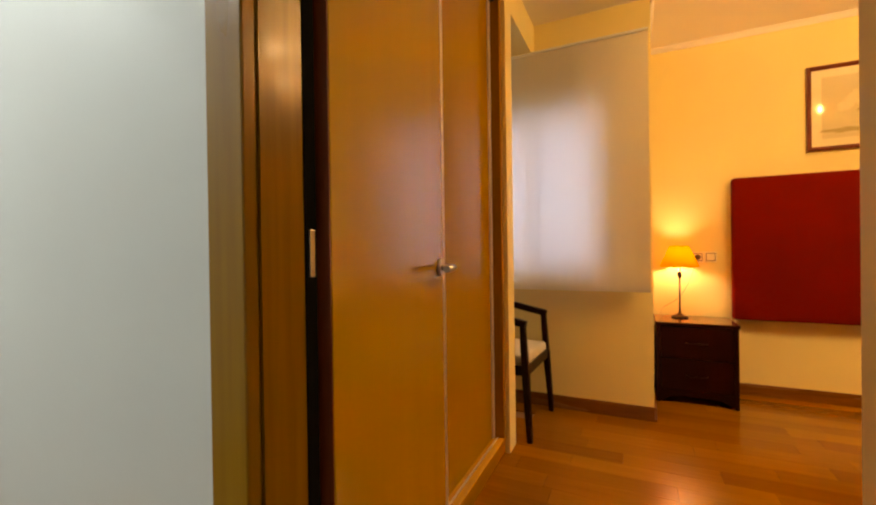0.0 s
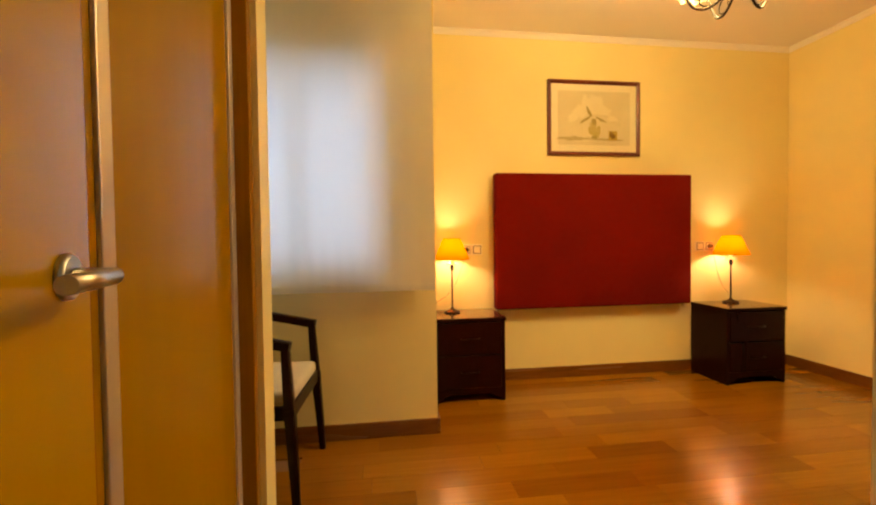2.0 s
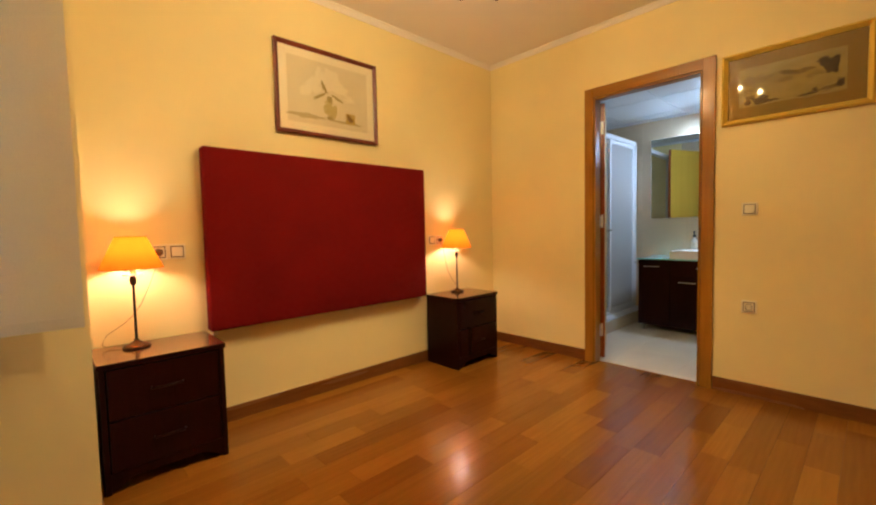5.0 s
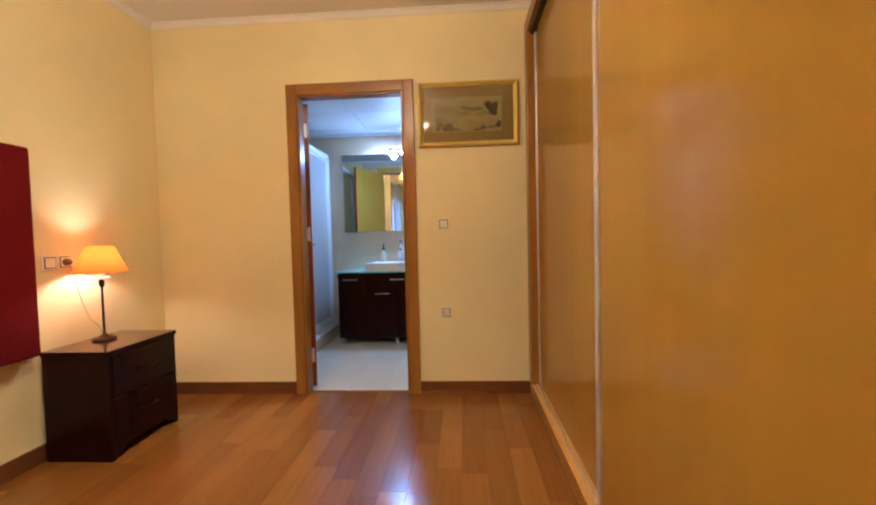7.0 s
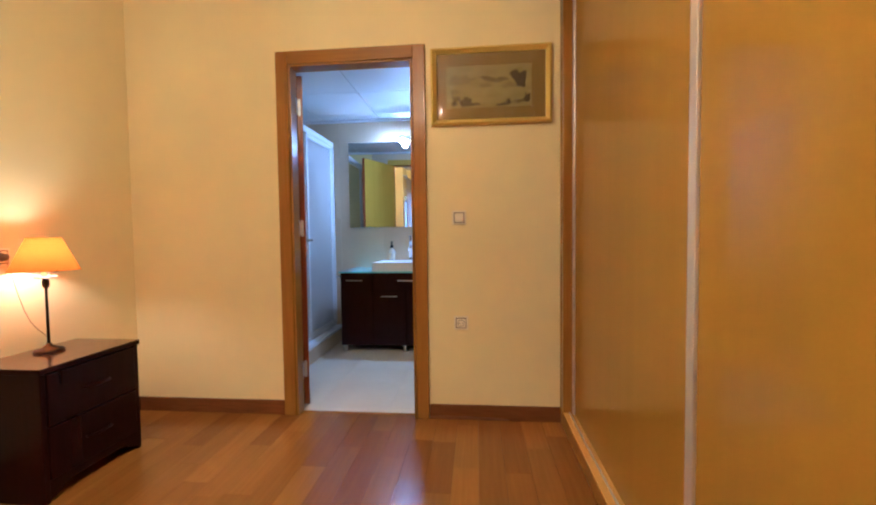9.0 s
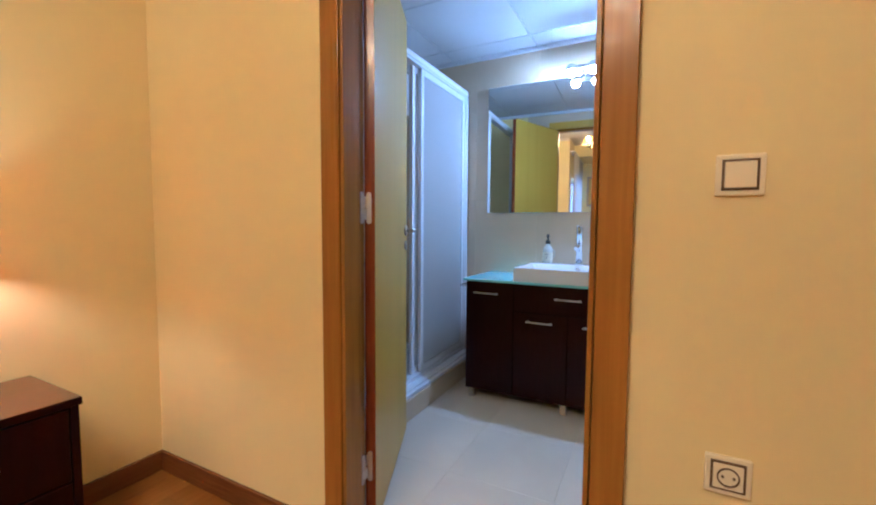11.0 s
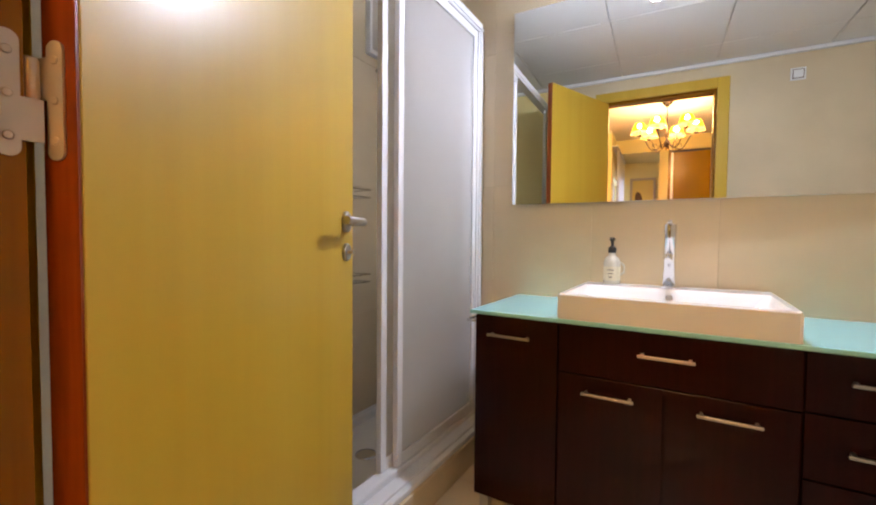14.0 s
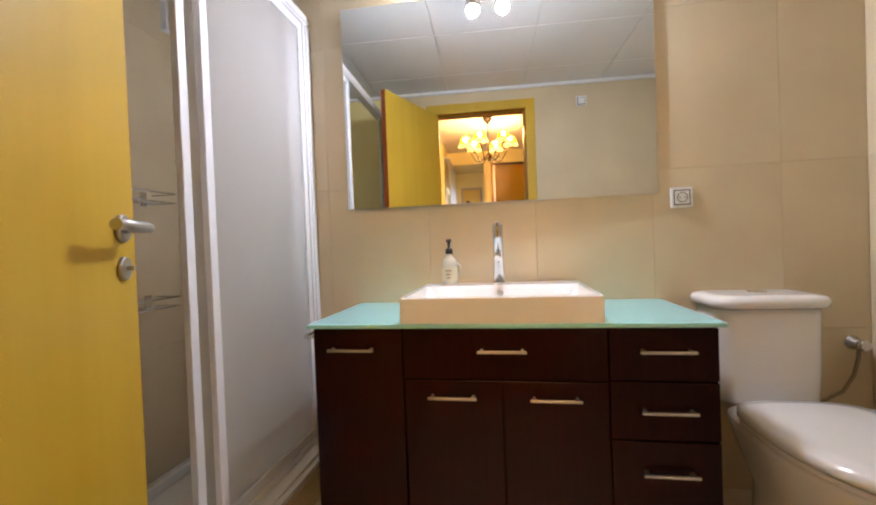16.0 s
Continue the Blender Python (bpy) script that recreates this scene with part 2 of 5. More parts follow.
BULB = glow("lit_bath_bulb", (0.62, 0.79, 1.0), 830)

# ---- building helpers ----


def add_box(bm, x0, x1, y0, y1, z0, z1, bevel=0.0, m=None, seg=2):
    mat = Matrix.Translation(((x0 + x1) / 2, (y0 + y1) / 2, (z0 + z1) / 2)) @ Matrix.Diagonal((x1 - x0, y1 - y0, z1 - z0, 1))
    vs = bmesh.ops.create_cube(bm, size=1, matrix=(m @ mat) if m is not None else mat)["verts"]
    if bevel:
        es = list({e for v in vs for e in v.link_edges})
        bmesh.ops.bevel(bm, geom=es, offset=bevel, segments=seg, affect="EDGES", profile=0.5)


def block(x0, x1, y0, y1, z0, z1, bevel=0.0, m=None, seg=2):
    bm = bmesh.new()
    add_box(bm, x0, x1, y0, y1, z0, z1, bevel, m, seg)
    return bm


def add_lathe(bm, profile, m=None, seg=28, caps=True):
    """Turn (radius, height) pairs round the z axis."""
    rings = []
    for r, z in profile:
        ring = []
        for i in range(seg):
            a = 2 * math.pi * i / seg
            p = Vector((r * math.cos(a), r * math.sin(a), z))
            ring.append(bm.verts.new(m @ p if m is not None else p))
        rings.append(ring)
    for a, b in zip(rings, rings[1:]):
        for i in range(seg):
            j = (i + 1) % seg
            bm.faces.new((a[i], a[j], b[j], b[i])).smooth = True
    if caps:
        bm.faces.new(rings[0][::-1])
        bm.faces.new(rings[-1])


def lathe(profile, m=None, seg=28, caps=True):
    bm = bmesh.new()
    add_lathe(bm, profile, m, seg, caps)
    return bm


def add_tube(bm, path, r, seg=10, taper=None):
    """A round rod along a line of points."""
    pts = [Vector(p) for p in path]
    up = Vector((0.137, 0.29, 0.947)).normalized()
    rings = []
    for i, p in enumerate(pts):
        d = (pts[min(i + 1, len(pts) - 1)] - pts[max(i - 1, 0)]).normalized()
        a = d.cross(up).normalized()
        b = d.cross(a)
        rr = r if taper is None else r + (taper - r) * i / (len(pts) - 1)
        rings.append([bm.verts.new(p + (a * math.cos(2 * math.pi * k / seg) + b * math.sin(2 * math.pi * k / seg)) * rr) for k in range(seg)])
    for u, v in zip(rings, rings[1:]):
        for k in range(seg):
            j = (k + 1) % seg
            bm.faces.new((u[k], u[j], v[j], v[k])).smooth = True
    bm.faces.new(rings[0][::-1])
    bm.faces.new(rings[-1])


def tube(path, r, seg=10, taper=None):
    bm = bmesh.new()
    add_tube(bm, path, r, seg, taper)
    return bm


def arc(c, r, a0, a1, n, plane):
    """Points of an arc about c in the plane of two axes."""
    u, v = plane
    return [Vector(c) + Vector(u) * r * math.cos(radians(a0 + (a1 - a0) * i / n)) + Vector(v) * r * math.sin(radians(a0 + (a1 - a0) * i / n)) for i in range(n + 1)]


def mesh_of(name, bm, material):
    bmesh.ops.recalc_face_normals(bm, faces=bm.faces)
    me = bpy.data.meshes.new(name)
    bm.to_mesh(me)
    bm.free()
    me.materials.append(material)
    return me


def part(name, bm, material, parent, label=""):
    ob = new(name, mesh_of(name, bm, material))
    ob.parent = parent
    return tagged(ob, label)


def thing(name, m, label, category, group=""):
    ob = new(name)
    ob.empty_display_size = 0.1
    ob.matrix_world = m
    return tagged(ob, label, category, group)


def structure(name, bm, material, label="", category=""):
    ob = new(name, mesh_of(name, bm, material))
    return tagged(ob, label, category, kind="structure")


def boxes(*rows, bevel=0.0):
    bm = bmesh.new()
    for r in rows:
        add_box(bm, *r, bevel)
    return bm


def smooth_part(ob):
    for p in ob.data.polygons:
        p.use_smooth = True
    return ob


# ---- plan of the place, metres ----
NORTH, EAST, BATH_W, BATH_E = 3.69, 3.005, 3.10, 4.82      # headboard wall, bathroom wall (two faces), mirror wall
WINDOW_Y, COLUMN_X, NOOK_X = 2.92, -0.034, -1.75
CEIL, SOFFIT, BATH_CEIL = 2.60, 2.385, 2.25
BATH_S, SHOWER_N = 0.90, 3.58
DOOR_S, DOOR_N, DOOR_H = 1.94, 2.665, 2.065
ENTRY_W, ENTRY_E = -0.508, 0.24
WARDROBE_Y, WARDROBE_X = 1.075, -0.80

# ---- walls, ceilings ----
structure("wall_north", boxes((COLUMN_X - 0.02, EAST + 0.11, NORTH, NORTH + 0.15, 0, CEIL)), WALL, "cream painted wall behind the headboard", "wall")
structure("wall_column", boxes((COLUMN_X - 0.30, COLUMN_X, WINDOW_Y, NORTH + 0.15, 0, CEIL)), WALL, "cream painted projecting wall beside the window", "wall")
WIN = (-1.60, -0.36, 0.93, 1.97)
structure("wall_window", boxes((NOOK_X, WIN[0], WINDOW_Y, WINDOW_Y + 0.25, 0, CEIL), (WIN[1], COLUMN_X - 0.30, WINDOW_Y, WINDOW_Y + 0.25, 0, CEIL),
                               (WIN[0], WIN[1], WINDOW_Y, WINDOW_Y + 0.25, 0, WIN[2]), (WIN[0], WIN[1], WINDOW_Y, WINDOW_Y + 0.25, WIN[3], CEIL)), WALL,
          "cream painted wall with the window opening", "wall")
structure("wall_nook", boxes((NOOK_X - 0.12, NOOK_X, 0.4, WINDOW_Y + 0.25, 0, CEIL)), WALL, "cream painted end wall of the window nook", "wall")
structure("wall_east", boxes((EAST, BATH_W, DOOR_N + 0.03, SHOWER_N + 0.12, 0, CEIL), (EAST, BATH_W, 0.4, DOOR_S - 0.03, 0, CEIL),
                             (EAST, BATH_W, DOOR_S - 0.03, DOOR_N + 0.03, DOOR_H + 0.03, CEIL)), WALL, "cream painted wall with the bathroom doorway", "wall")
structure("wall_wardrobe_end", boxes((WARDROBE_X - 0.55, -0.735, 2.172, 2.29, 0, SOFFIT)), WALL, "narrow cream wall closing the built-in wardrobe", "wall")
structure("wall_entry_side", boxes((ENTRY_E, 0.36, 0.50, 1.085, 0, CEIL)), WALL, "cream painted wall between entry and wardrobe", "wall")
structure("wall_entry", boxes((-2.4, ENTRY_W - 0.03, 0.395, 0.482, 0, CEIL), (ENTRY_E + 0.03, EAST, 0.395, 0.482, 0, CEIL),
                              (ENTRY_W - 0.03, ENTRY_E + 0.03, 0.395, 0.482, DOOR_H + 0.03, CEIL)), CORRIDOR, "grey-white satin painted wall with the bedroom doorway", "wall")
structure("wall_corridor", boxes((-2.52, -2.4, -1.3, 0.395, 0, CEIL), (1.8, 1.92, -1.3, 0.395, 0, CEIL), (-2.52, 1.92, -1.42, -1.3, 0, CEIL)), CORRIDOR,
          "grey-white corridor walls", "wall")
structure("wall_wardrobe_top", boxes((0.36, EAST, 0.505, 1.085, 2.46, CEIL)), WALL, "cream painted wall strip over the wardrobe", "wall")
structure("ceiling", boxes((NOOK_X - 0.1, EAST + 0.1, 0.4, NORTH + 0.15, CEIL, CEIL + 0.1), (-2.5, 1.9, -1.42, 0.41, CEIL, CEIL + 0.1)), CEILING, "white painted flat ceiling", "ceiling")
structure("ceiling_soffit", boxes((NOOK_X, -0.745, 0.505, WINDOW_Y, SOFFIT, CEIL)), WALL, "lowered cream soffit over wardrobe and nook", "ceiling")


def cornice(name, x0, y0, x1, y1, nx, ny):
    """A small stepped cove that runs under the ceiling."""
    bm = bmesh.new()
    d = Vector((x1 - x0, y1 - y0, 0))
    prof = ((0, -0.034), (0.008, -0.034), (0.011, -0.026), (0.022, -0.012), (0.026, -0.008), (0.034, -0.008), (0.034, 0))
    a = [bm.verts.new((x0 + nx * p, y0 + ny * p, CEIL + q)) for p, q in prof]
    b = [bm.verts.new(v.co + d) for v in a]
    for i in range(len(prof) - 1):
        bm.faces.new((a[i], a[i + 1], b[i + 1], b[i]))
    structure(name, bm, CEILING, "white plaster cornice under the ceiling", "cornice")


cornice("trim_cornice_north", COLUMN_X, NORTH, EAST, NORTH, 0, -1)
cornice("trim_cornice_east", EAST, 1.085, EAST, NORTH, -1, 0)
cornice("trim_cornice_column", COLUMN_X, WINDOW_Y, COLUMN_X, NORTH, 1, 0)


def baseboard(name, rows):
    bm = bmesh.new()
    for r in rows:
        add_box(bm, *r, 0.003)
    structure(name, bm, SKIRT_WOOD, "red-brown wooden skirting board", "baseboard")


SK, ST = 0.085, 0.014
baseboard("baseboard_north", [(COLUMN_X, EAST, NORTH - ST, NORTH, 0, SK)])
baseboard("baseboard_column", [(COLUMN_X, COLUMN_X + ST, WINDOW_Y - ST, NORTH - ST, 0, SK)])
baseboard("baseboard_window", [(NOOK_X, COLUMN_X, WINDOW_Y - ST, WINDOW_Y, 0, SK)])
baseboard("baseboard_east", [(EAST - ST, EAST, DOOR_N + 0.077, NORTH - ST, 0, SK), (EAST - ST, EAST, 1.10, DOOR_S - 0.077, 0, SK)])

# bathroom shell; tiles are laid on it further down
structure("wall_bath_east", boxes((BATH_E + 0.012, BATH_E + 0.15, BATH_S - 0.1, SHOWER_N + 0.12, 0, BATH_CEIL + 0.1)), GROUT, "bathroom wall behind the vanity", "wall")
structure("wall_bath_south", boxes((BATH_W, BATH_E + 0.15, BATH_S - 0.15, BATH_S - 0.012, 0, BATH_CEIL + 0.1)), GROUT, "bathroom end wall beside the toilet", "wall")
structure("wall_bath_north", boxes((BATH_W, BATH_E + 0.15, SHOWER_N + 0.012, SHOWER_N + 0.15, 0, BATH_CEIL + 0.1)), GROUT, "rear wall of the shower", "wall")


def bath_ceiling():
    """Square ceiling panels with thin recessed joints, one mesh."""
    bm = bmesh.new()
    add_box(bm, BATH_W, BATH_E + 0.15, BATH_S - 0.15, SHOWER_N + 0.15, BATH_CEIL + 0.012, BATH_CEIL + 0.1)
    s = 0.6
    x = BATH_W - 0.28
    while x < BATH_E:
        y = BATH_S - 0.15
        while y < SHOWER_N:
            x0, x1, y0, y1 = max(x, BATH_W), min(x + s, BATH_E + 0.01), max(y, BATH_S - 0.01), min(y + s, SHOWER_N + 0.01)
            if x1 - x0 > 0.02 and y1 - y0 > 0.02:
                add_box(bm, x0 + 0.004, x1 - 0.004, y0 + 0.004, y1 - 0.004, BATH_CEIL + 0.001, BATH_CEIL + 0.0125)
            y += s
        x += s
    structure("ceiling_bath", bm, BATH_CEILING, "white bathroom ceiling of square panels", "ceiling")


bath_ceiling()
structure("trim_bath_ceiling", boxes((BATH_E - 0.025, BATH_E, BATH_S, SHOWER_N, BATH_CEIL - 0.025, BATH_CEIL), (BATH_W, BATH_W + 0.025, BATH_S, SHOWER_N, BATH_CEIL - 0.025, BATH_CEIL),
                                     (BATH_W + 0.025, BATH_E - 0.025, BATH_S, BATH_S + 0.025, BATH_CEIL - 0.025, BATH_CEIL), bevel=0.006), BATH_CEILING,
          "white moulding round the bathroom ceiling", "moulding")


# ---- doors ----


def round_plate(bm, w, h, t, m):
    """A thin upright plate with rounded ends: width along x, height along z, thickness towards -y."""
    r = w * 0.48
    ring = []
    for cx, cz, a0 in ((w / 2 - r, h / 2 - r, 0), (-w / 2 + r, h / 2 - r, 90), (-w / 2 + r, -h / 2 + r, 180), (w / 2 - r, -h / 2 + r, 270)):
        for i in range(5):
            a = radians(a0 + 22.5 * i)
            ring.append((cx + r * math.cos(a), cz + r * math.sin(a)))
    lo, hi = [bm.verts.new(m @ Vector((x, 0, z))) for x, z in ring], [bm.verts.new(m @ Vector((x, -t, z))) for x, z in ring]
    for i in range(len(ring)):
        j = (i + 1) % len(ring)
        bm.faces.new((lo[i], lo[j], hi[j], hi[i]))
    bm.faces.new(lo[::-1])
    bm.faces.new(hi)


def lever(parent, m, side, lock=True):
    """A round rose with a cylindrical lever, standing off the leaf along local -y times side."""
    bm = bmesh.new()
    r = m @ pose(0, 0, 0, 90 * side, 0, 0)
    add_lathe(bm, ((0.026, 0), (0.026, 0.006), (0.023, 0.009)), r, 24)
    add_lathe(bm, ((0.0095, 0.008), (0.0095, 0.045)), r, 16)
    o = -0.048 * side
    add_tube(bm, [m @ Vector(p) for p in ((0.006, o * 0.9, 0), (-0.012, o, 0), (-0.06, o, 0), (-0.122, o * 0.98, 0))], 0.0095, 14)
    handle = part("handle", bm, STEEL, parent, "brushed steel lever handle")
    if not lock:
        return handle
    bm = bmesh.new()
    q = m @ pose(0, 0, -0.075, 90 * side, 0, 0)
    add_lathe(bm, ((0.022, 0), (0.022, 0.005), (0.02, 0.008)), q, 20)
    add_box(bm, -0.004, 0.004, -0.004, 0.004, 0.006, 0.02, 0.001, q)
    part("lock", bm, STEEL, parent, "round steel lock plate with turn knob")
    return handle


def door_leaf(name, m, width, height, label, veneer):
    """A flush leaf in its own frame: x along the leaf from the hinge, faces at y = 0 and y = thickness."""
    leaf = thing(name, m, label, "door")
    t = 0.036
    part("panel", block(0.003, width - 0.003, 0.0, t, 0.012, height, 0.0015), veneer, leaf)
    part("edge_strip", block(0, 0.003, 0.001, t - 0.001, 0.012, height, 0.0), EDGE_WOOD, leaf, "red-brown hardwood edge")
    part("edge_strip", block(width - 0.003, width, 0.001, t - 0.001, 0.012, height, 0.0), EDGE_WOOD, leaf, "red-brown hardwood edge")
    return leaf, t


def door_frame(name, x0, x1, faces, axis, height, label, wide=0.075, reveal=(0.003, 0.003, 0.003, 0.003), far_wood=None):
    """Lining, stop and a flat casing on both faces. axis 'x': the wall runs along x; otherwise along y."""
    f = thing(name, Matrix.Identity(4), label, "door frame")
    a, b = faces

    def bx(u0, u1, v0, v1, z0, z1, bev=0.0025):
        return block(u0, u1, v0, v1, z0, z1, bev) if axis == "x" else block(v0, v1, u0, u1, z0, z1, bev)
    flat = FRAME_WOOD_FLAT
    part("lining", bx(x0 - 0.03, x0, a, b, 0, height, 0), FRAME_WOOD, f)
    part("lining", bx(x1, x1 + 0.03, a, b, 0, height, 0), FRAME_WOOD, f)
    part("lining", bx(x0 - 0.03, x1 + 0.03, a, b, height, height + 0.03, 0), flat, f)
    for k, (v0, v1) in enumerate(((a - 0.02, a), (b, b + 0.018))):
        r0, r1 = reveal[2 * k], reveal[2 * k + 1]
        up, over, note = (far_wood, far_wood, "pale beech casing") if k and far_wood else (FRAME_WOOD, flat, "")
        part("casing", bx(x0 - wide, x0 - r0, v0, v1, 0, height + 0.075), up, f, note)
        part("casing", bx(x1 + r1, x1 + 0.075, v0, v1, 0, height + 0.075), up, f, note)
        part("casing", bx(x0 - r0, x1 + r1, v0, v1, height + 0.003, height + 0.075), over, f, note)
    return f, bx


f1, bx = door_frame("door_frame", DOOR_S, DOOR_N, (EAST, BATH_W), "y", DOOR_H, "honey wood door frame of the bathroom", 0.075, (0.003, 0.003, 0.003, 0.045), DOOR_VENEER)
part("stop", bx(DOOR_S, DOOR_S + 0.012, EAST - 0.017, EAST + 0.062, 0, DOOR_H, 0.002), FRAME_WOOD, f1)
part("stop", bx(DOOR_N - 0.012, DOOR_N, EAST - 0.017, EAST + 0.062, 0, DOOR_H, 0.002), FRAME_WOOD, f1)
part("stop", bx(DOOR_S + 0.012, DOOR_N - 0.012, EAST - 0.017, EAST + 0.062, DOOR_H - 0.012, DOOR_H, 0.002), FRAME_WOOD_FLAT, f1)
for z in (0.24, 1.12, 1.86):
    bm = bmesh.new()
    round_plate(bm, 0.016, 0.104, 0.002, pose(3.089, DOOR_N, z))
    add_box(bm, 3.096, 3.112, DOOR_N - 0.002, DOOR_N, z - 0.038, z - 0.001, 0.0006)
    for dz in (-0.035, 0.0, 0.035):
        add_lathe(bm, ((0.004, 0), (0.0028, 0.001)), pose(3.089, DOOR_N - 0.002, z + dz, 90, 0, 0), 10)
    part("hinge_plate", bm, HINGE_STEEL, f1, "steel hinge plate with screws")

f2, bx = door_frame("door_frame", ENTRY_W, ENTRY_E, (0.395, 0.482), "x", DOOR_H, "honey wood door frame of the bedroom", 0.062, (0.003, 0.003, 0.03, 0.003))
# added black strip: the shade in the gap between lining and leaf
part("seal", bx(ENTRY_W, ENTRY_W + 0.0015, 0.461, 0.4815, 0, DOOR_H, 0), Mat("black_gap_shade", (0.008, 0.007, 0.006), 0.9, spec=0.05).m, f2, "black strip painting the shaded hinge gap")
for z in (0.24, 1.07, 1.86):
    part("hinge_plate", bx(ENTRY_W + 0.0015, ENTRY_W + 0.004, 0.467, 0.476, z - 0.03, z + 0.03, 0.0008), STEEL, f2, "steel hinge plate")
part("stop", bx(ENTRY_E - 0.012, ENTRY_E, 0.41, 0.44, 0, DOOR_H, 0.002), FRAME_WOOD, f2)
part("stop", bx(ENTRY_W, ENTRY_E - 0.012, 0.41, 0.44, DOOR_H - 0.012, DOOR_H, 0.002), FRAME_WOOD_FLAT, f2)

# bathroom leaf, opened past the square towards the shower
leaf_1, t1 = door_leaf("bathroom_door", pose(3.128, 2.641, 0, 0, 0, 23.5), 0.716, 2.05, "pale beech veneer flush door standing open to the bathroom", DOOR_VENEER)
lever(leaf_1, pose(0.661, 0.0, 1.04), 1)
lever(leaf_1, pose(0.661, t1, 1.04), -1)
for z in (0.24, 1.12, 1.86):
    bm = bmesh.new()
    round_plate(bm, 0.016, 0.104, 0.0025, pose(0, 0.020, z, 0, 0, -90))
    add_box(bm, -0.0025, 0.0, 0.026, 0.040, z + 0.001, z + 0.038, 0.0006)
    for dz in (-0.035, 0.0, 0.035):
        add_lathe(bm, ((0.004, 0), (0.003, 0.001)), pose(-0.0025, 0.020, z + dz, 0, -90, 0), 10)
    add_lathe(bm, ((0.005, z - 0.036), (0.007, z - 0.034), (0.007, z - 0.002), (0.006, z), (0.007, z + 0.002), (0.007, z + 0.034), (0.005, z + 0.036)), Matrix.Translation((-0.008, 0.038, 0)), 14)
    part("hinge", bm, HINGE_STEEL, leaf_1, "satin steel butt hinge")

# bedroom leaf, folded back in front of the wardrobe
leaf_2, t2 = door_leaf("bedroom_door", pose(-0.496, 0.496, 0, 0, 0, 104.0), 0.785, 2.05, "honey veneer flush door folded open before the wardrobe", LIT_LEAF_VENEER)
lever(leaf_2, pose(0.715, 0.0, 1.02), 1, False)
lever(leaf_2, pose(0.715, t2, 1.02), -1, False)
for z in (0.24, 1.07, 1.86):
    bm = bmesh.new()
    add_lathe(bm, ((0.004, z - 0.034), (0.0062, z - 0.032), (0.0062, z - 0.002), (0.005, z), (0.0062, z + 0.002), (0.0062, z + 0.032), (0.004, z + 0.034)), Matrix.Translation((-0.0075, 0.026, 0)), 14)
    part("hinge", bm, STEEL, leaf_2, "steel butt hinge")

# ---- built-in wardrobes ----


def wardrobe(name, m, length, label, panels, height=2.38, first_post=0.035):
    """Sliding-door wardrobe front in its own frame: x along the front, -y out into the room, panel plane y = 0."""
    w = thing(name, m, label, "wardrobe")
    part("body", boxes((0.0, length, 0.05, 0.52, 0.0, height)), VENEER, w)
    part("plinth", block(0, length, -0.042, 0.04, 0.0, 0.078, 0.003), FRAME_WOOD_X, w, "honey wood plinth")
    part("sill", block(0, length, -0.046, 0.04, 0.078, 0.088, 0.002), SILL_WOOD, w, "pale honey wood sill")
    part("guide", block(0.036, length - 0.036, -0.014, -0.006, 0.088, 0.0915), ALU, w, "thin metal guide rail")
    part("post", block(0, first_post, -0.045, 0.05, 0.088, height, 0.003), FRAME_WOOD, w, "honey wood side post")
    part("post", block(length - 0.035, length, -0.045, 0.05, 0.088, height, 0.003), FRAME_WOOD, w, "honey wood side post")
    part("header", block(0, length, -0.045, 0.05, height, height + 0.08, 0.003), FRAME_WOOD_X, w, "honey wood header")
    part("track", boxes((0.036, length - 0.036, -0.02, 0.045, height - 0.02, height - 0.001)), BLACK, w, "dark sliding track")
    for x0, x1, y in panels:
        p = part("sliding_door", block(x0 + 0.034, x1 - 0.034, y, y + 0.018, 0.094, height - 0.012, 0.001), VENEER, w)
        for s in (x0, x1 - 0.034):
            bm = block(s, s + 0.034, y - 0.008, y + 0.024, 0.092, height - 0.01, 0.003)
            part("edge_profile", bm, ALU, p, "pale metal edge profile")
    return w


SILL_WOOD = wood("pale_honey_sill", (0.55, 0.29, 0.045), (0.66, 0.38, 0.07), (1.2, 30, 30), (0.2, 0.3), 0.25, 0.4)
FRAME_WOOD_X = wood("honey_frame_wood_long", (0.28, 0.118, 0.005), (0.37, 0.168, 0.008), (1.2, 34, 34), (0.22, 0.34), 0.16, 0.6, spec=0.22)
wardrobe("wardrobe", pose(EAST, WARDROBE_Y, 0, 0, 0, 180), EAST - 0.36, "honey veneer wardrobe with full-height sliding doors",
         ((0.086, 1.435, 0.010), (1.380, EAST - 0.36 - 0.036, -0.030)), first_post=0.085)
wardrobe("wardrobe", pose(WARDROBE_X, 0.515, 0, 0, 0, 90), 2.170 - 0.515, "honey veneer wardrobe with sliding doors by the entry",
         ((0.036, 0.915, -0.036), (0.865, 2.170 - 0.515 - 0.036, 0.010)))

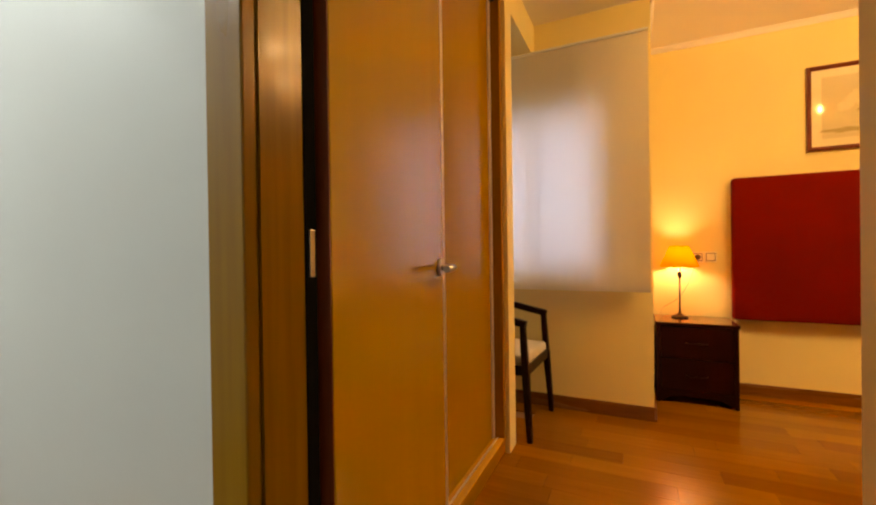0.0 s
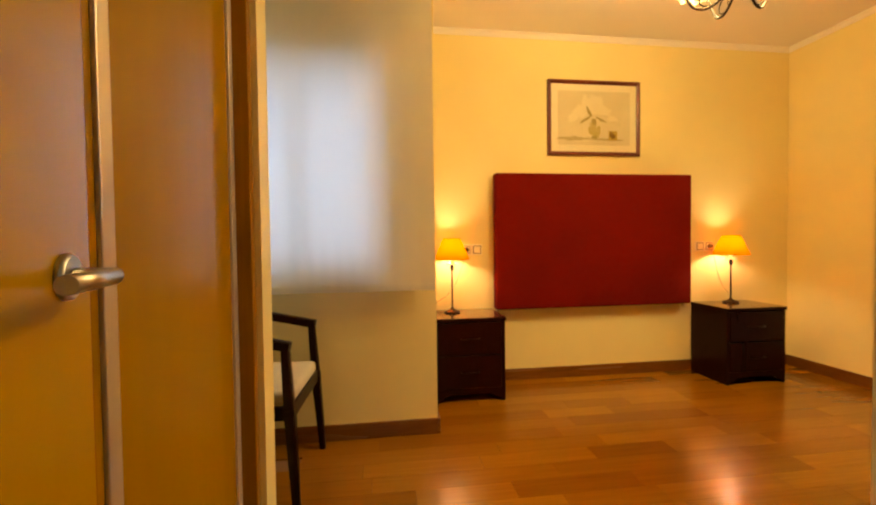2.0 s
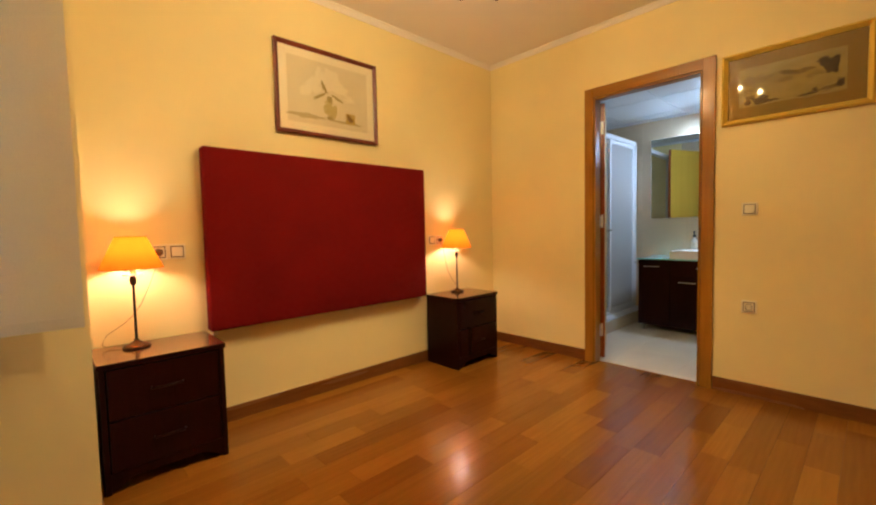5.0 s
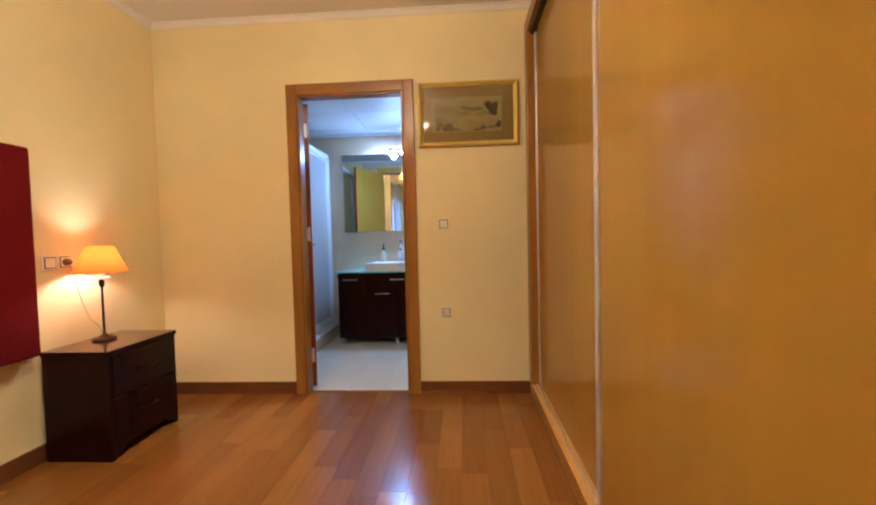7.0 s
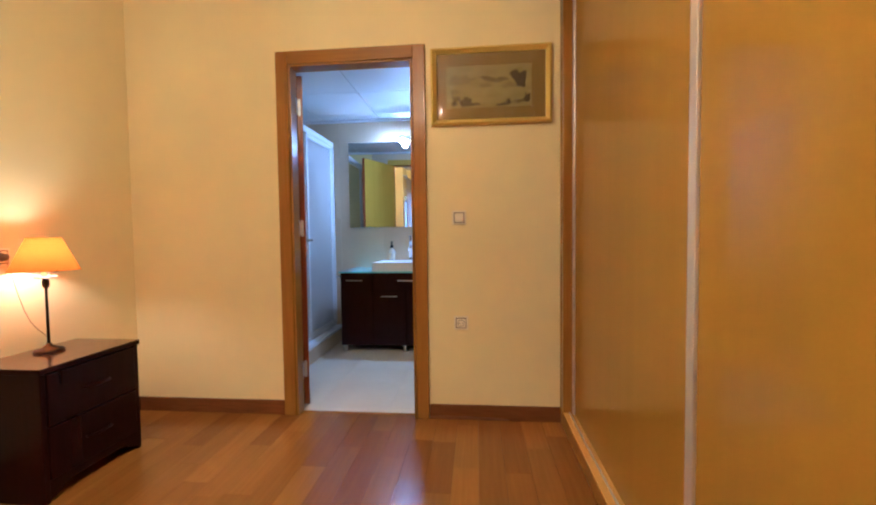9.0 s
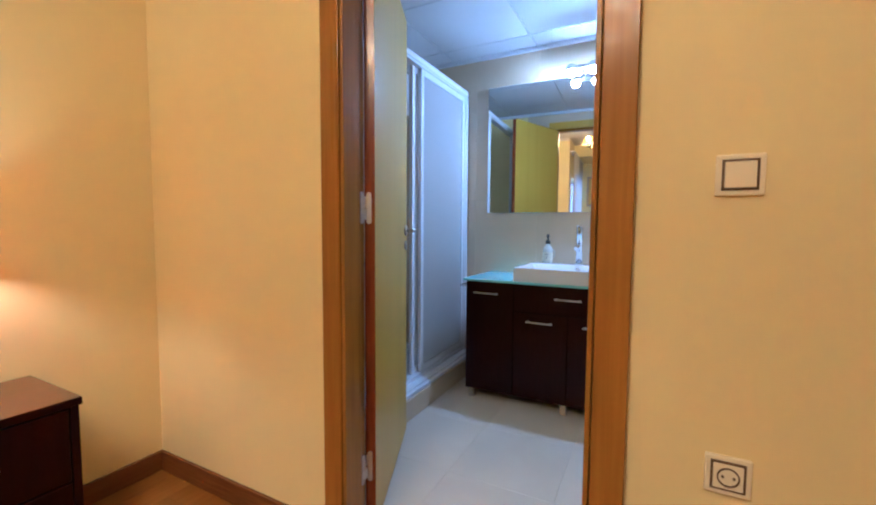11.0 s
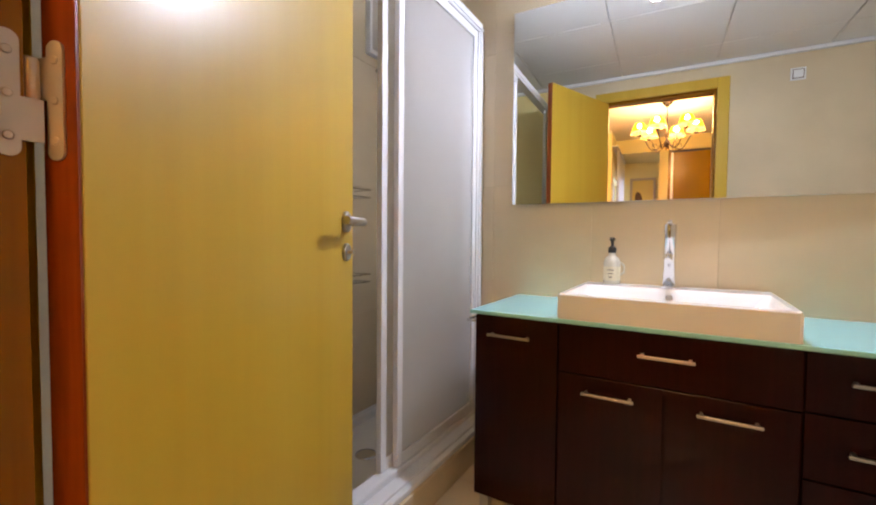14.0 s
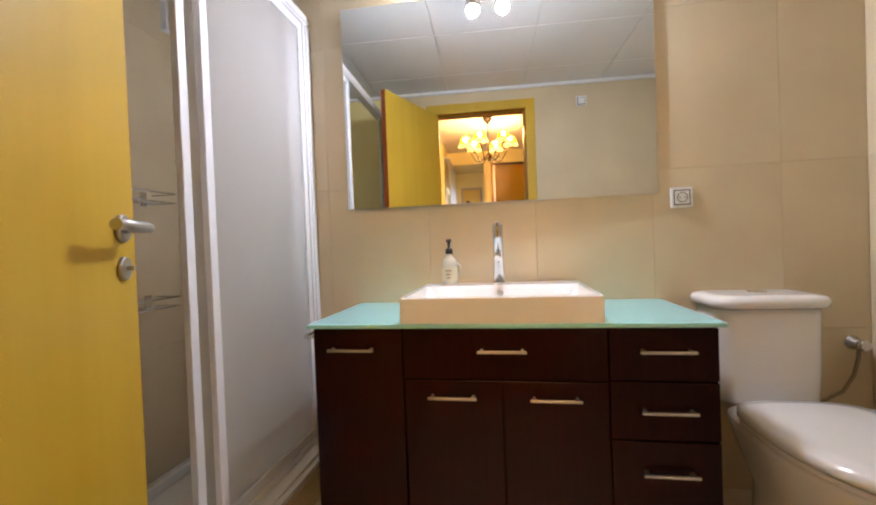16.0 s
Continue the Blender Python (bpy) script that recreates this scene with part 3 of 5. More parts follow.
# ---- window and curtain ----
win = thing("window", Matrix.Identity(4), "white window with two casements behind the curtain", "window")
wx0, wx1, wz0, wz1 = WIN
wy = WINDOW_Y + 0.10
part("frame", boxes((wx0, wx1, wy, wy + 0.06, wz0, wz0 + 0.05), (wx0, wx1, wy, wy + 0.06, wz1 - 0.05, wz1), (wx0, wx0 + 0.05, wy, wy + 0.06, wz0 + 0.05, wz1 - 0.05),
                    (wx1 - 0.05, wx1, wy, wy + 0.06, wz0 + 0.05, wz1 - 0.05), bevel=0.003), WHITE, win)
mid = -0.78
part("mullion", block(mid - 0.055, mid + 0.055, wy - 0.01, wy + 0.05, wz0 + 0.05, wz1 - 0.05, 0.004), WHITE, win)
for a, b in ((wx0 + 0.05, mid - 0.055), (mid + 0.055, wx1 - 0.05)):
    pane = part("pane", block(a, b, wy + 0.025, wy + 0.031, wz0 + 0.05, wz1 - 0.05), GLASS, win, "clear glass pane")
    pane.visible_shadow = False
part("sill", block(wx0, wx1, WINDOW_Y + 0.002, wy, wz0, wz0 + 0.015, 0.003), WHITE, win, "white window sill")


def curtain():
    """A sheer hung from a rail under the soffit line, lightly waved, with a hem."""
    c = thing("curtain", pose(-0.86, 2.845, 0), "white sheer curtain hanging before the window", "curtain")
    bm = bmesh.new()
    n, rows = 150, 26
    w, z0, z1 = 1.62, 0.80, 2.375
    grid = []
    for j in range(rows + 1):
        v = j / rows
        z = z0 + (z1 - z0) * v
        line = []
        for i in range(n + 1):
            u = i / n
            x = -w / 2 + w * u
            fold = 0.0012 * math.sin(u * 47) + 0.007 * math.sin(u * 21 + 1.3) + 0.0004 * math.sin(u * 140 + v * 2)
            line.append(bm.verts.new((x, fold * (1.15 - 0.5 * v), z)))
        grid.append(line)
    for j in range(rows):
        for i in range(n):
            bm.faces.new((grid[j][i], grid[j][i + 1], grid[j + 1][i + 1], grid[j + 1][i])).smooth = True
    part("cloth", bm, CURTAIN, c)
    bm = bmesh.new()
    prev = None
    for i in range(n + 1):
        u = i / n
        fold = 0.0012 * math.sin(u * 47) + 0.007 * math.sin(u * 21 + 1.3) + 0.0004 * math.sin(u * 140)
        y = fold * 1.15
        cur = [bm.verts.new((-w / 2 + w * u, y + o, z)) for o, z in ((-0.003, 0.80), (-0.003, 0.835), (0.003, 0.835), (0.003, 0.80))]
        if prev:
            for k in range(4):
                bm.faces.new((prev[k], prev[(k + 1) % 4], cur[(k + 1) % 4], cur[k]))
        prev = cur
    part("hem", bm, CURTAIN, c, "double stitched hem")
    part("rail", block(-w / 2, w / 2 + 0.0, -0.012, 0.075, 2.372, 2.388, 0.002), WHITE, c, "white curtain rail fixed to the wall")
    return c


curtain()

# ---- bed wall ----
hb = thing("headboard", pose(1.28, NORTH, 0), "red fabric upholstered headboard fixed to the wall", "headboard")
bm = block(-0.785, 0.785, -0.085, -0.012, 0.55, 1.552, 0.014, seg=4)
smooth_part(part("panel", bm, RED, hb))
part("batten", boxes((-0.7, 0.7, -0.012, 0, 0.75, 0.80), (-0.7, 0.7, -0.012, 0, 1.3, 1.35)), DARK_FRAME, hb)
part("bracket", boxes((0.74, 0.765, -0.05, 0, 0.522, 0.55), bevel=0.002), PLASTIC, hb, "small pale wall bracket")
part("bracket", boxes((-0.765, -0.74, -0.05, 0, 0.522, 0.55), bevel=0.002), PLASTIC, hb, "small pale wall bracket")


def nightstand(m, group):
    """Two-drawer bedside cabinet with a curved apron and block feet; front towards -y, centred on x."""
    s = thing("nightstand", m, "dark-stained wooden nightstand with two drawers", "nightstand", group)
    w, d, h = 0.475, 0.345, 0.555
    part("side_panel", block(-w / 2, -w / 2 + 0.022, -d, 0, 0, h - 0.024, 0.002), WENGE, s)
    part("side_panel", block(w / 2 - 0.022, w / 2, -d, 0, 0, h - 0.024, 0.002), WENGE, s)
    part("back_panel", block(-w / 2 + 0.022, w / 2 - 0.022, -0.012, 0, 0.05, h - 0.024), WENGE, s)
    part("top", block(-w / 2 - 0.006, w / 2 + 0.006, -d - 0.008, 0, h - 0.024, h - 0.002, 0.002), WENGE, s)
    # added sheet: its lighter colour is lamplight mirrored in the dark top
    part("top_veneer", block(-w / 2 - 0.004, w / 2 + 0.004, -d - 0.006, -0.001, h - 0.002, h, 0.0), WENGE_LAMPLIT, s, "thin sheet coloured red-brown for lamplight mirrored in the top")
    part("base_board", block(-w / 2 + 0.022, w / 2 - 0.022, -d + 0.03, -0.012, 0.07, 0.085), WENGE, s)
    for z0, z1 in ((0.092, 0.305), (0.311, 0.526)):
        dr = part("drawer", block(-w / 2 + 0.025, w / 2 - 0.025, -d - 0.004, -d + 0.35 * d, z0, z1, 0.003), WENGE, s)
        bm = bmesh.new()
        add_tube(bm, [(-0.06, -d - 0.004, (z0 + z1) / 2), (-0.055, -d - 0.02, (z0 + z1) / 2), (0.0, -d - 0.024, (z0 + z1) / 2), (0.055, -d - 0.02, (z0 + z1) / 2), (0.06, -d - 0.004, (z0 + z1) / 2)], 0.005, 8)
        part("handle", bm, WENGE, dr, "thin dark bow handle")
    bm = bmesh.new()
    n = 14
    top, low = [], []
    for i in range(n + 1):
        x = -w / 2 + 0.022 + (w - 0.044) * i / n
        e = min(1.0, min(i, n - i) / 3.0)
        z = 0.012 + 0.042 * (e * e * (3 - 2 * e))
        top.append([bm.verts.new((x, y, 0.09)) for y in (-d, -d + 0.02)])
        low.append([bm.verts.new((x, y, z)) for y in (-d, -d + 0.02)])
    for i in range(n):
        for k in (0, 1):
            bm.faces.new((low[i][k], low[i + 1][k], top[i + 1][k], top[i][k]))
        bm.faces.new((low[i][0], low[i][1], low[i + 1][1], low[i + 1][0]))
        bm.faces.new((top[i][0], top[i][1], top[i + 1][1], top[i + 1][0]))
    part("apron", bm, WENGE, s, "curved dark apron")
    return s


ns = nightstand(pose(0.235, NORTH - 0.032, 0), "nightstands beside the headboard")
copy_thing(ns, pose(2.342, NORTH - 0.032, 0))


def table_lamp(m, sx):
    """Slender bronze stem on a turned foot, with a flared cloth shade."""
    t = thing("table_lamp", m, "lit bronze table lamp with orange-yellow shade on the nightstand", "lamp", "table lamps on the nightstands")
    part("foot", lathe(((0.055, 0), (0.056, 0.006), (0.05, 0.012), (0.03, 0.018), (0.012, 0.03), (0.008, 0.04))), BRONZE, t)
    part("stem", lathe(((0.006, 0.035), (0.0055, 0.2), (0.0055, 0.29), (0.013, 0.30), (0.014, 0.325), (0.009, 0.335), (0.009, 0.36))), BRONZE, t)
    bm = lathe(((0.125, 0.374), (0.061, 0.522)), None, 40, False)
    part("shade", bm, TABLE_SHADE, t, "orange-yellow cloth shade")
    for n, r, z in (("lower_ring", 0.125, 0.374), ("upper_ring", 0.061, 0.522)):
        part(n, tube(arc((0, 0, z), r, 0, 360, 40, ((1, 0, 0), (0, 1, 0))), 0.0014, 6), TABLE_SHADE, t)
    bm = bmesh.new()
    for a in (0, 120, 240):
        c, q = math.cos(radians(a)), math.sin(radians(a))
        add_tube(bm, [(0.008 * c, 0.008 * q, 0.355), (0.124 * c, 0.124 * q, 0.376)], 0.0015, 6)
    part("shade_carrier", bm, BRONZE, t)
    part("saucer", lathe(((0.010, 0.336), (0.040, 0.340), (0.043, 0.345), (0.040, 0.347), (0.010, 0.343))), ALU, t, "pale metal saucer under the shade")
    part("socket", lathe(((0.013, 0.345), (0.015, 0.35), (0.015, 0.39), (0.011, 0.395))), PLASTIC, t, "white bulb socket")
    bm = bmesh.new()
    d = 1 if sx > 0 else -1
    add_tube(bm, [(-0.05 * d, 0.01, 0.004), (-0.8 * sx, 0.05, 0.004), (-0.95 * sx, 0.07, 0.02), (-0.8 * sx, 0.078, 0.06), (-0.3 * sx, 0.083, 0.10), (0.0, 0.086, 0.135), (0.3 * sx, 0.09, 0.19),
                  (0.6 * sx, 0.096, 0.28), (0.85 * sx, 0.10, 0.37), (sx, 0.106, 0.42), (sx, 0.112, 0.436)], 0.0018, 6)
    part("cable", bm, CABLE, t, "thin brown cable")
    bm = lathe(((0.015, 0.0), (0.017, 0.004), (0.016, 0.022), (0.009, 0.032), (0.004, 0.034)), pose(sx, 0.131, 0.438, 90, 0, 0), 16)
    part("plug", bm, PLASTIC_FRAME, t, "brown plug in the wall socket")
    return t


table_lamp(pose(LAMP_1[0], LAMP_1[1], 0.556), 0.290 - LAMP_1[0])
table_lamp(pose(LAMP_2[0], LAMP_2[1], 0.556), 2.282 - LAMP_2[0])


def plate(name, m, label, category, kind, face=None):
    """A square wall plate: rim, insert and the rocker or socket well. Wall plane y = 0, facing -y."""
    face = face or PLASTIC
    p = thing(name, m, label, category)
    part("rim", block(-0.040, 0.040, -0.008, 0, -0.040, 0.040, 0.003), face, p)
    part("inner_rim", block(-0.030, 0.030, -0.0105, -0.006, -0.030, 0.030, 0.001), PLASTIC_FRAME, p, "brown inner rim")
    if kind == "switch":
        part("rocker", block(-0.0255, 0.0255, -0.0135, -0.0085, -0.0255, 0.0255, 0.002), face, p)
    else:
        bm = block(-0.0255, 0.0255, -0.0125, -0.0085, -0.0255, 0.0255, 0.001)
        part("cover", bm, face, p)
        bm = bmesh.new()
        add_lathe(bm, ((0.0195, 0.0), (0.0195, 0.003), (0.017, 0.003), (0.017, 0.0005)), pose(0, -0.0118, 0, 90, 0, 0), 24)
        add_lathe(bm, ((0.0025, 0), (0.0025, 0.0036)), pose(-0.0095, -0.0118, 0, 90, 0, 0), 8)
        add_lathe(bm, ((0.0025, 0), (0.0025, 0.0036)), pose(0.0095, -0.0118, 0, 90, 0, 0), 8)
        part("socket_well", bm, PLASTIC_FRAME, p)
    return p


plate("light_switch", pose(0.372, NORTH, 0.994), "white switch plate with brown rim beside the headboard", "switch", "switch")
plate("wall_socket", pose(0.290, NORTH, 0.994), "white socket plate beside the headboard lamp", "socket", "socket")
plate("light_switch", pose(2.200, NORTH, 0.994), "white switch plate with brown rim beside the headboard", "switch", "switch")
plate("wall_socket", pose(2.282, NORTH, 0.994), "white socket plate beside the headboard lamp", "socket", "socket")
plate("light_switch", pose(EAST, 1.682, 1.166, 0, 0, -90), "white light switch beside the bathroom door", "switch", "switch")
plate("wall_socket", pose(EAST, 1.676, 0.563, 0, 0, -90), "white low socket beside the bathroom door", "socket", "socket")

# ---- pictures ----


def frame_bm(w, h, bar, depth, rim=0.0):
    """Mitred frame, wall plane y = 0, facing -y."""
    bm = bmesh.new()
    prof = ((0, 0), (0, -depth), (bar * 0.35, -depth - rim), (bar * 0.8, -depth * 0.75), (bar, -depth * 0.6), (bar, 0))
    rings = []
    for o, y in prof:
        a, b = w / 2 - o, h / 2 - o
        rings.append([bm.verts.new((x, y, z)) for x, z in ((-a, -b), (a, -b), (a, b), (-a, b))])
    for u, v in zip(rings, rings[1:]):
        for k in range(4):
            j = (k + 1) % 4
            bm.faces.new((u[k], u[j], v[j], v[k]))
    return bm


def image_mat(name, build):
    k = Mat(name, (0.5, 0.45, 0.3), 0.75, spec=0.2)
    build(k)
    return k.m


def flower_print(k):
    n = k.noise(3.0, detail=5)
    k.base(k.ramp(n, 0, ((0.3, (0.66, 0.56, 0.33)), (0.7, (0.76, 0.66, 0.42)))).outputs[0])


def blot(bm, cx, cz, rx, rz, y, turn=0.0, n=14, seed=0):
    """A flat, uneven brush mark."""
    rng = random.Random(seed)
    c, s = math.cos(turn), math.sin(turn)
    vs = []
    for i in range(n):
        a = 2 * math.pi * i / n
        q = 1 + rng.uniform(-0.16, 0.16)
        x, z = rx * q * math.cos(a), rz * q * math.sin(a)
        vs.append(bm.verts.new((cx + x * c - z * s, y, cz + x * s + z * c)))
    bm.faces.new(vs)


pic = thing("picture", pose(1.30, NORTH, 1.987), "framed print of a potted plant over the headboard", "picture")
part("frame", frame_bm(0.745, 0.565, 0.026, 0.022, 0.003), DARK_FRAME, pic, "red-brown wooden frame")
part("mount", block(-0.35, 0.35, -0.008, -0.001, -0.26, 0.26), MAT_BOARD, pic, "ivory mount board")
part("print", block(-0.293, 0.293, -0.0095, -0.0085, -0.205, 0.205), image_mat("faded_print", flower_print), pic, "faded ochre print")


def dabs(name, rows, material, parent, y, seed):
    """Brush marks of one ink: rows of middle, half width, half height and turn, each broken into smaller strokes."""
    rng = random.Random(seed)
    for cx, cz, rx, rz, tn in rows:
        bm = bmesh.new()
        blot(bm, cx, cz, rx * 0.72, rz * 0.72, y, tn, 18, rng.random())
        for i in range(18):
            a, q = rng.uniform(0, 2 * math.pi), rng.uniform(0.4, 0.98)
            dx, dz = rx * q * math.cos(a), rz * q * math.sin(a)
            c, s = math.cos(tn), math.sin(tn)
            f = rng.uniform(0.12, 0.30)
            blot(bm, cx + dx * c - dz * s, cz + dx * s + dz * c, rx * f, rz * f, y - 0.00003 * (i + 1), tn, 10, rng.random())
        part(name, bm, material, parent)


dabs("wash", ((-0.17, -0.155, 0.13, 0.018, 0.0), (0.10, -0.16, 0.16, 0.012, 0.0)), paint("ochre_print_wash", (0.50, 0.40, 0.19), 0.8), pic, -0.0098, 1)
dabs("petal", ((-0.03, 0.10, 0.07, 0.075, 0.3), (-0.12, 0.05, 0.075, 0.05, 0.4), (0.07, 0.06, 0.08, 0.045, -0.3), (0.02, 0.13, 0.05, 0.05, 0.0), (-0.17, 0.0, 0.04, 0.03, 0.0),
                (0.15, 0.0, 0.04, 0.025, 0.0)), paint("pale_print_ink", (0.80, 0.70, 0.46), 0.8), pic, -0.0104, 2)
dabs("pot", ((-0.005, -0.095, 0.050, 0.062, 0.0), (-0.005, -0.045, 0.034, 0.016, 0.0)), paint("olive_yellow_print_ink", (0.52, 0.41, 0.14), 0.8), pic, -0.0110, 3)
dabs("leaf", ((-0.07, -0.012, 0.055, 0.010, 0.55), (0.05, -0.008, 0.052, 0.010, -0.45), (-0.045, 0.05, 0.012, 0.045, 0.5), (0.0, -0.025, 0.022, 0.024, 0.0), (0.0, -0.145, 0.026, 0.014, 0.0)),
     paint("olive_print_ink", (0.37, 0.28, 0.08), 0.8), pic, -0.0116, 4)
part("butterfly_card", block(0.118, 0.188, -0.0112, -0.0096, -0.165, -0.095), paint("yellow_print_ink", (0.52, 0.36, 0.06), 0.8), pic)
dabs("card_mark", ((0.142, -0.128, 0.022, 0.026, 0.5), (0.165, -0.14, 0.014, 0.012, 0.0)), paint("brown_print_ink", (0.25, 0.14, 0.03), 0.8), pic, -0.0118, 5)
part("glass", block(-0.349, 0.349, -0.0155, -0.014, -0.259, 0.259), PANE, pic, "clear picture glass")


def landscape(k):
    """Mottled ochre sky and water."""
    n = k.noise(9.0, (1, 1, 2.2), 7)
    k.base(k.ramp(n, 0, ((0.3, (0.30, 0.225, 0.055)), (0.7, (0.40, 0.31, 0.085)))).outputs[0])


lan = thing("picture", pose(EAST, 1.500, 1.896, 0, 0, -90), "gilt framed dark landscape print beside the bathroom door", "picture")
part("frame", frame_bm(0.664, 0.424, 0.03, 0.024, 0.006), GOLD, lan, "gilt moulded frame")
part("mount", block(-0.3, 0.3, -0.008, -0.001, -0.181, 0.181), paint("umber_mount", (0.27, 0.17, 0.03), 0.8), lan, "dull brown mount")
part("print", block(-0.245, 0.225, -0.0095, -0.0085, -0.118, 0.112), image_mat("landscape_print", landscape), lan, "landscape print in umber tones")
dabs("hill", ((-0.16, 0.035, 0.075, 0.030, 0.1), (-0.03, 0.0, 0.05, 0.016, 0.0), (0.10, 0.0, 0.05, 0.02, 0.1), (-0.20, -0.03, 0.03, 0.02, 0.0)), paint("pale_umber_ink", (0.27, 0.20, 0.055), 0.8), lan, -0.0100, 11)
dabs("mountain", ((0.0, 0.035, 0.060, 0.018, -0.25), (0.06, 0.03, 0.035, 0.016, 0.2), (0.165, -0.088, 0.046, 0.013, 0.1), (-0.19, -0.065, 0.03, 0.016, 0.0)), paint("umber_ink", (0.20, 0.14, 0.04), 0.8), lan, -0.0106, 12)
dabs("tree", ((0.165, 0.03, 0.046, 0.044, 0.1), (0.13, 0.058, 0.026, 0.022, 0.0), (0.20, -0.075, 0.020, 0.028, 0.0), (0.07, -0.104, 0.060, 0.007, 0.1), (0.10, -0.088, 0.013, 0.016, 0.0)),
     paint("dark_umber_ink", (0.105, 0.070, 0.028), 0.8), lan, -0.0112, 13)
dabs("cottage", ((-0.14, -0.088, 0.050, 0.026, -0.1), (-0.20, -0.092, 0.018, 0.02, 0.0), (-0.10, -0.10, 0.04, 0.010, 0.0)), paint("grey_umber_ink", (0.14, 0.098, 0.038), 0.8), lan, -0.0112, 14)
part("glass", block(-0.299, 0.299, -0.0165, -0.015, -0.18, 0.18), PANE, lan, "clear picture glass")

nook = thing("picture", pose(NOOK_X, 2.55, 1.80, 0, 0, 90), "beige framed yellow picture on the nook wall", "picture")
part("frame", frame_bm(0.42, 0.62, 0.04, 0.02, 0.003), paint("beige_frame", (0.52, 0.42, 0.30), 0.5), nook, "beige flat frame")
part("print", block(-0.18, 0.18, -0.006, -0.001, -0.28, 0.28), paint("ochre_print", (0.72, 0.50, 0.14), 0.7), nook, "ochre yellow print")
bm = bmesh.new()
blot(bm, 0.07, -0.06, 0.06, 0.12, -0.0068, 0.0, 16, 80)
part("dark_figure", bm, paint("brown_ink", (0.12, 0.06, 0.03), 0.7), nook)


# ---- armchair ----


def square_leg(bm, a, b, ra, rb):
    """A tapered square bar from a to b with half widths ra and rb."""
    a, b = Vector(a), Vector(b)
    d = (b - a).normalized()
    u = d.cross(Vector((0, 1, 0)) if abs(d.y) < 0.9 else Vector((1, 0, 0))).normalized()
    v = d.cross(u)
    q = []
    for p, r in ((a, ra), (b, rb)):
        q.append([bm.verts.new(p + u * r * sx + v * r * sy) for sx, sy in ((-1, -1), (1, -1), (1, 1), (-1, 1))])
    for k in range(4):
        j = (k + 1) % 4
        bm.faces.new((q[0][k], q[0][j], q[1][j], q[1][k]))
    bm.faces.new(q[0][::-1])
    bm.faces.new(q[1])
    bmesh.ops.bevel(bm, geom=[e for e in bm.edges if e.calc_length() > 0.08], offset=0.004, segments=2, affect="EDGES")


def bar(a, b, ra, rb=None):
    bm = bmesh.new()
    square_leg(bm, a, b, ra, rb or ra)
    return bm


def armchair(m):
    """Open-arm chair, facing +x, centred on y."""
    c = thing("armchair", m, "dark wooden open armchair with cream seat by the window", "chair")
    h = 0.235
    for s in (-1, 1):
        part("leg", bar((0.0, s * h, 0.40), (0.025, s * (h + 0.02), 0.0), 0.021, 0.014), WENGE, c)
        part("leg", bar((-0.48, s * (h - 0.01), 0.42), (-0.54, s * (h + 0.01), 0.0), 0.019, 0.013), WENGE, c)
        part("arm_post", bar((0.0, s * h, 0.39), (-0.015, s * (h - 0.005), 0.652), 0.02, 0.0155), WENGE, c)
        part("back_post", bar((-0.48, s * (h - 0.01), 0.40), (-0.56, s * (h - 0.015), 0.84), 0.019, 0.016), WENGE, c)
        part("armrest", bar((0.004, s * (h - 0.005), 0.648), (-0.53, s * (h - 0.01), 0.76), 0.019, 0.019), WENGE, c)
        part("side_rail", block(-0.48, 0.0, s * h - 0.012, s * h + 0.012, 0.36, 0.415, 0.003), WENGE, c)
    part("front_rail", block(-0.014, 0.014, -h, h, 0.36, 0.42, 0.003), WENGE, c)
    part("rear_rail", block(-0.49, -0.468, -h, h, 0.36, 0.415, 0.003), WENGE, c)
    part("backrest", block(-0.012, 0.012, -h + 0.01, h - 0.01, 0.0, 0.20, 0.006, pose(-0.525, 0, 0.635, 0, -10, 0)), SEAT, c, "cream upholstered back pad")
    part("top_rail", bar((-0.56, -h, 0.845), (-0.56, h, 0.845), 0.018), WENGE, c)
    bm = block(-0.47, 0.008, -h + 0.014, h - 0.014, 0.408, 0.468, 0.022, seg=4)
    smooth_part(part("seat", bm, SEAT, c, "cream upholstered seat"))
    return c


armchair(pose(-0.680, 2.588, 0, 0, 0, -3))

# ---- chandelier ----


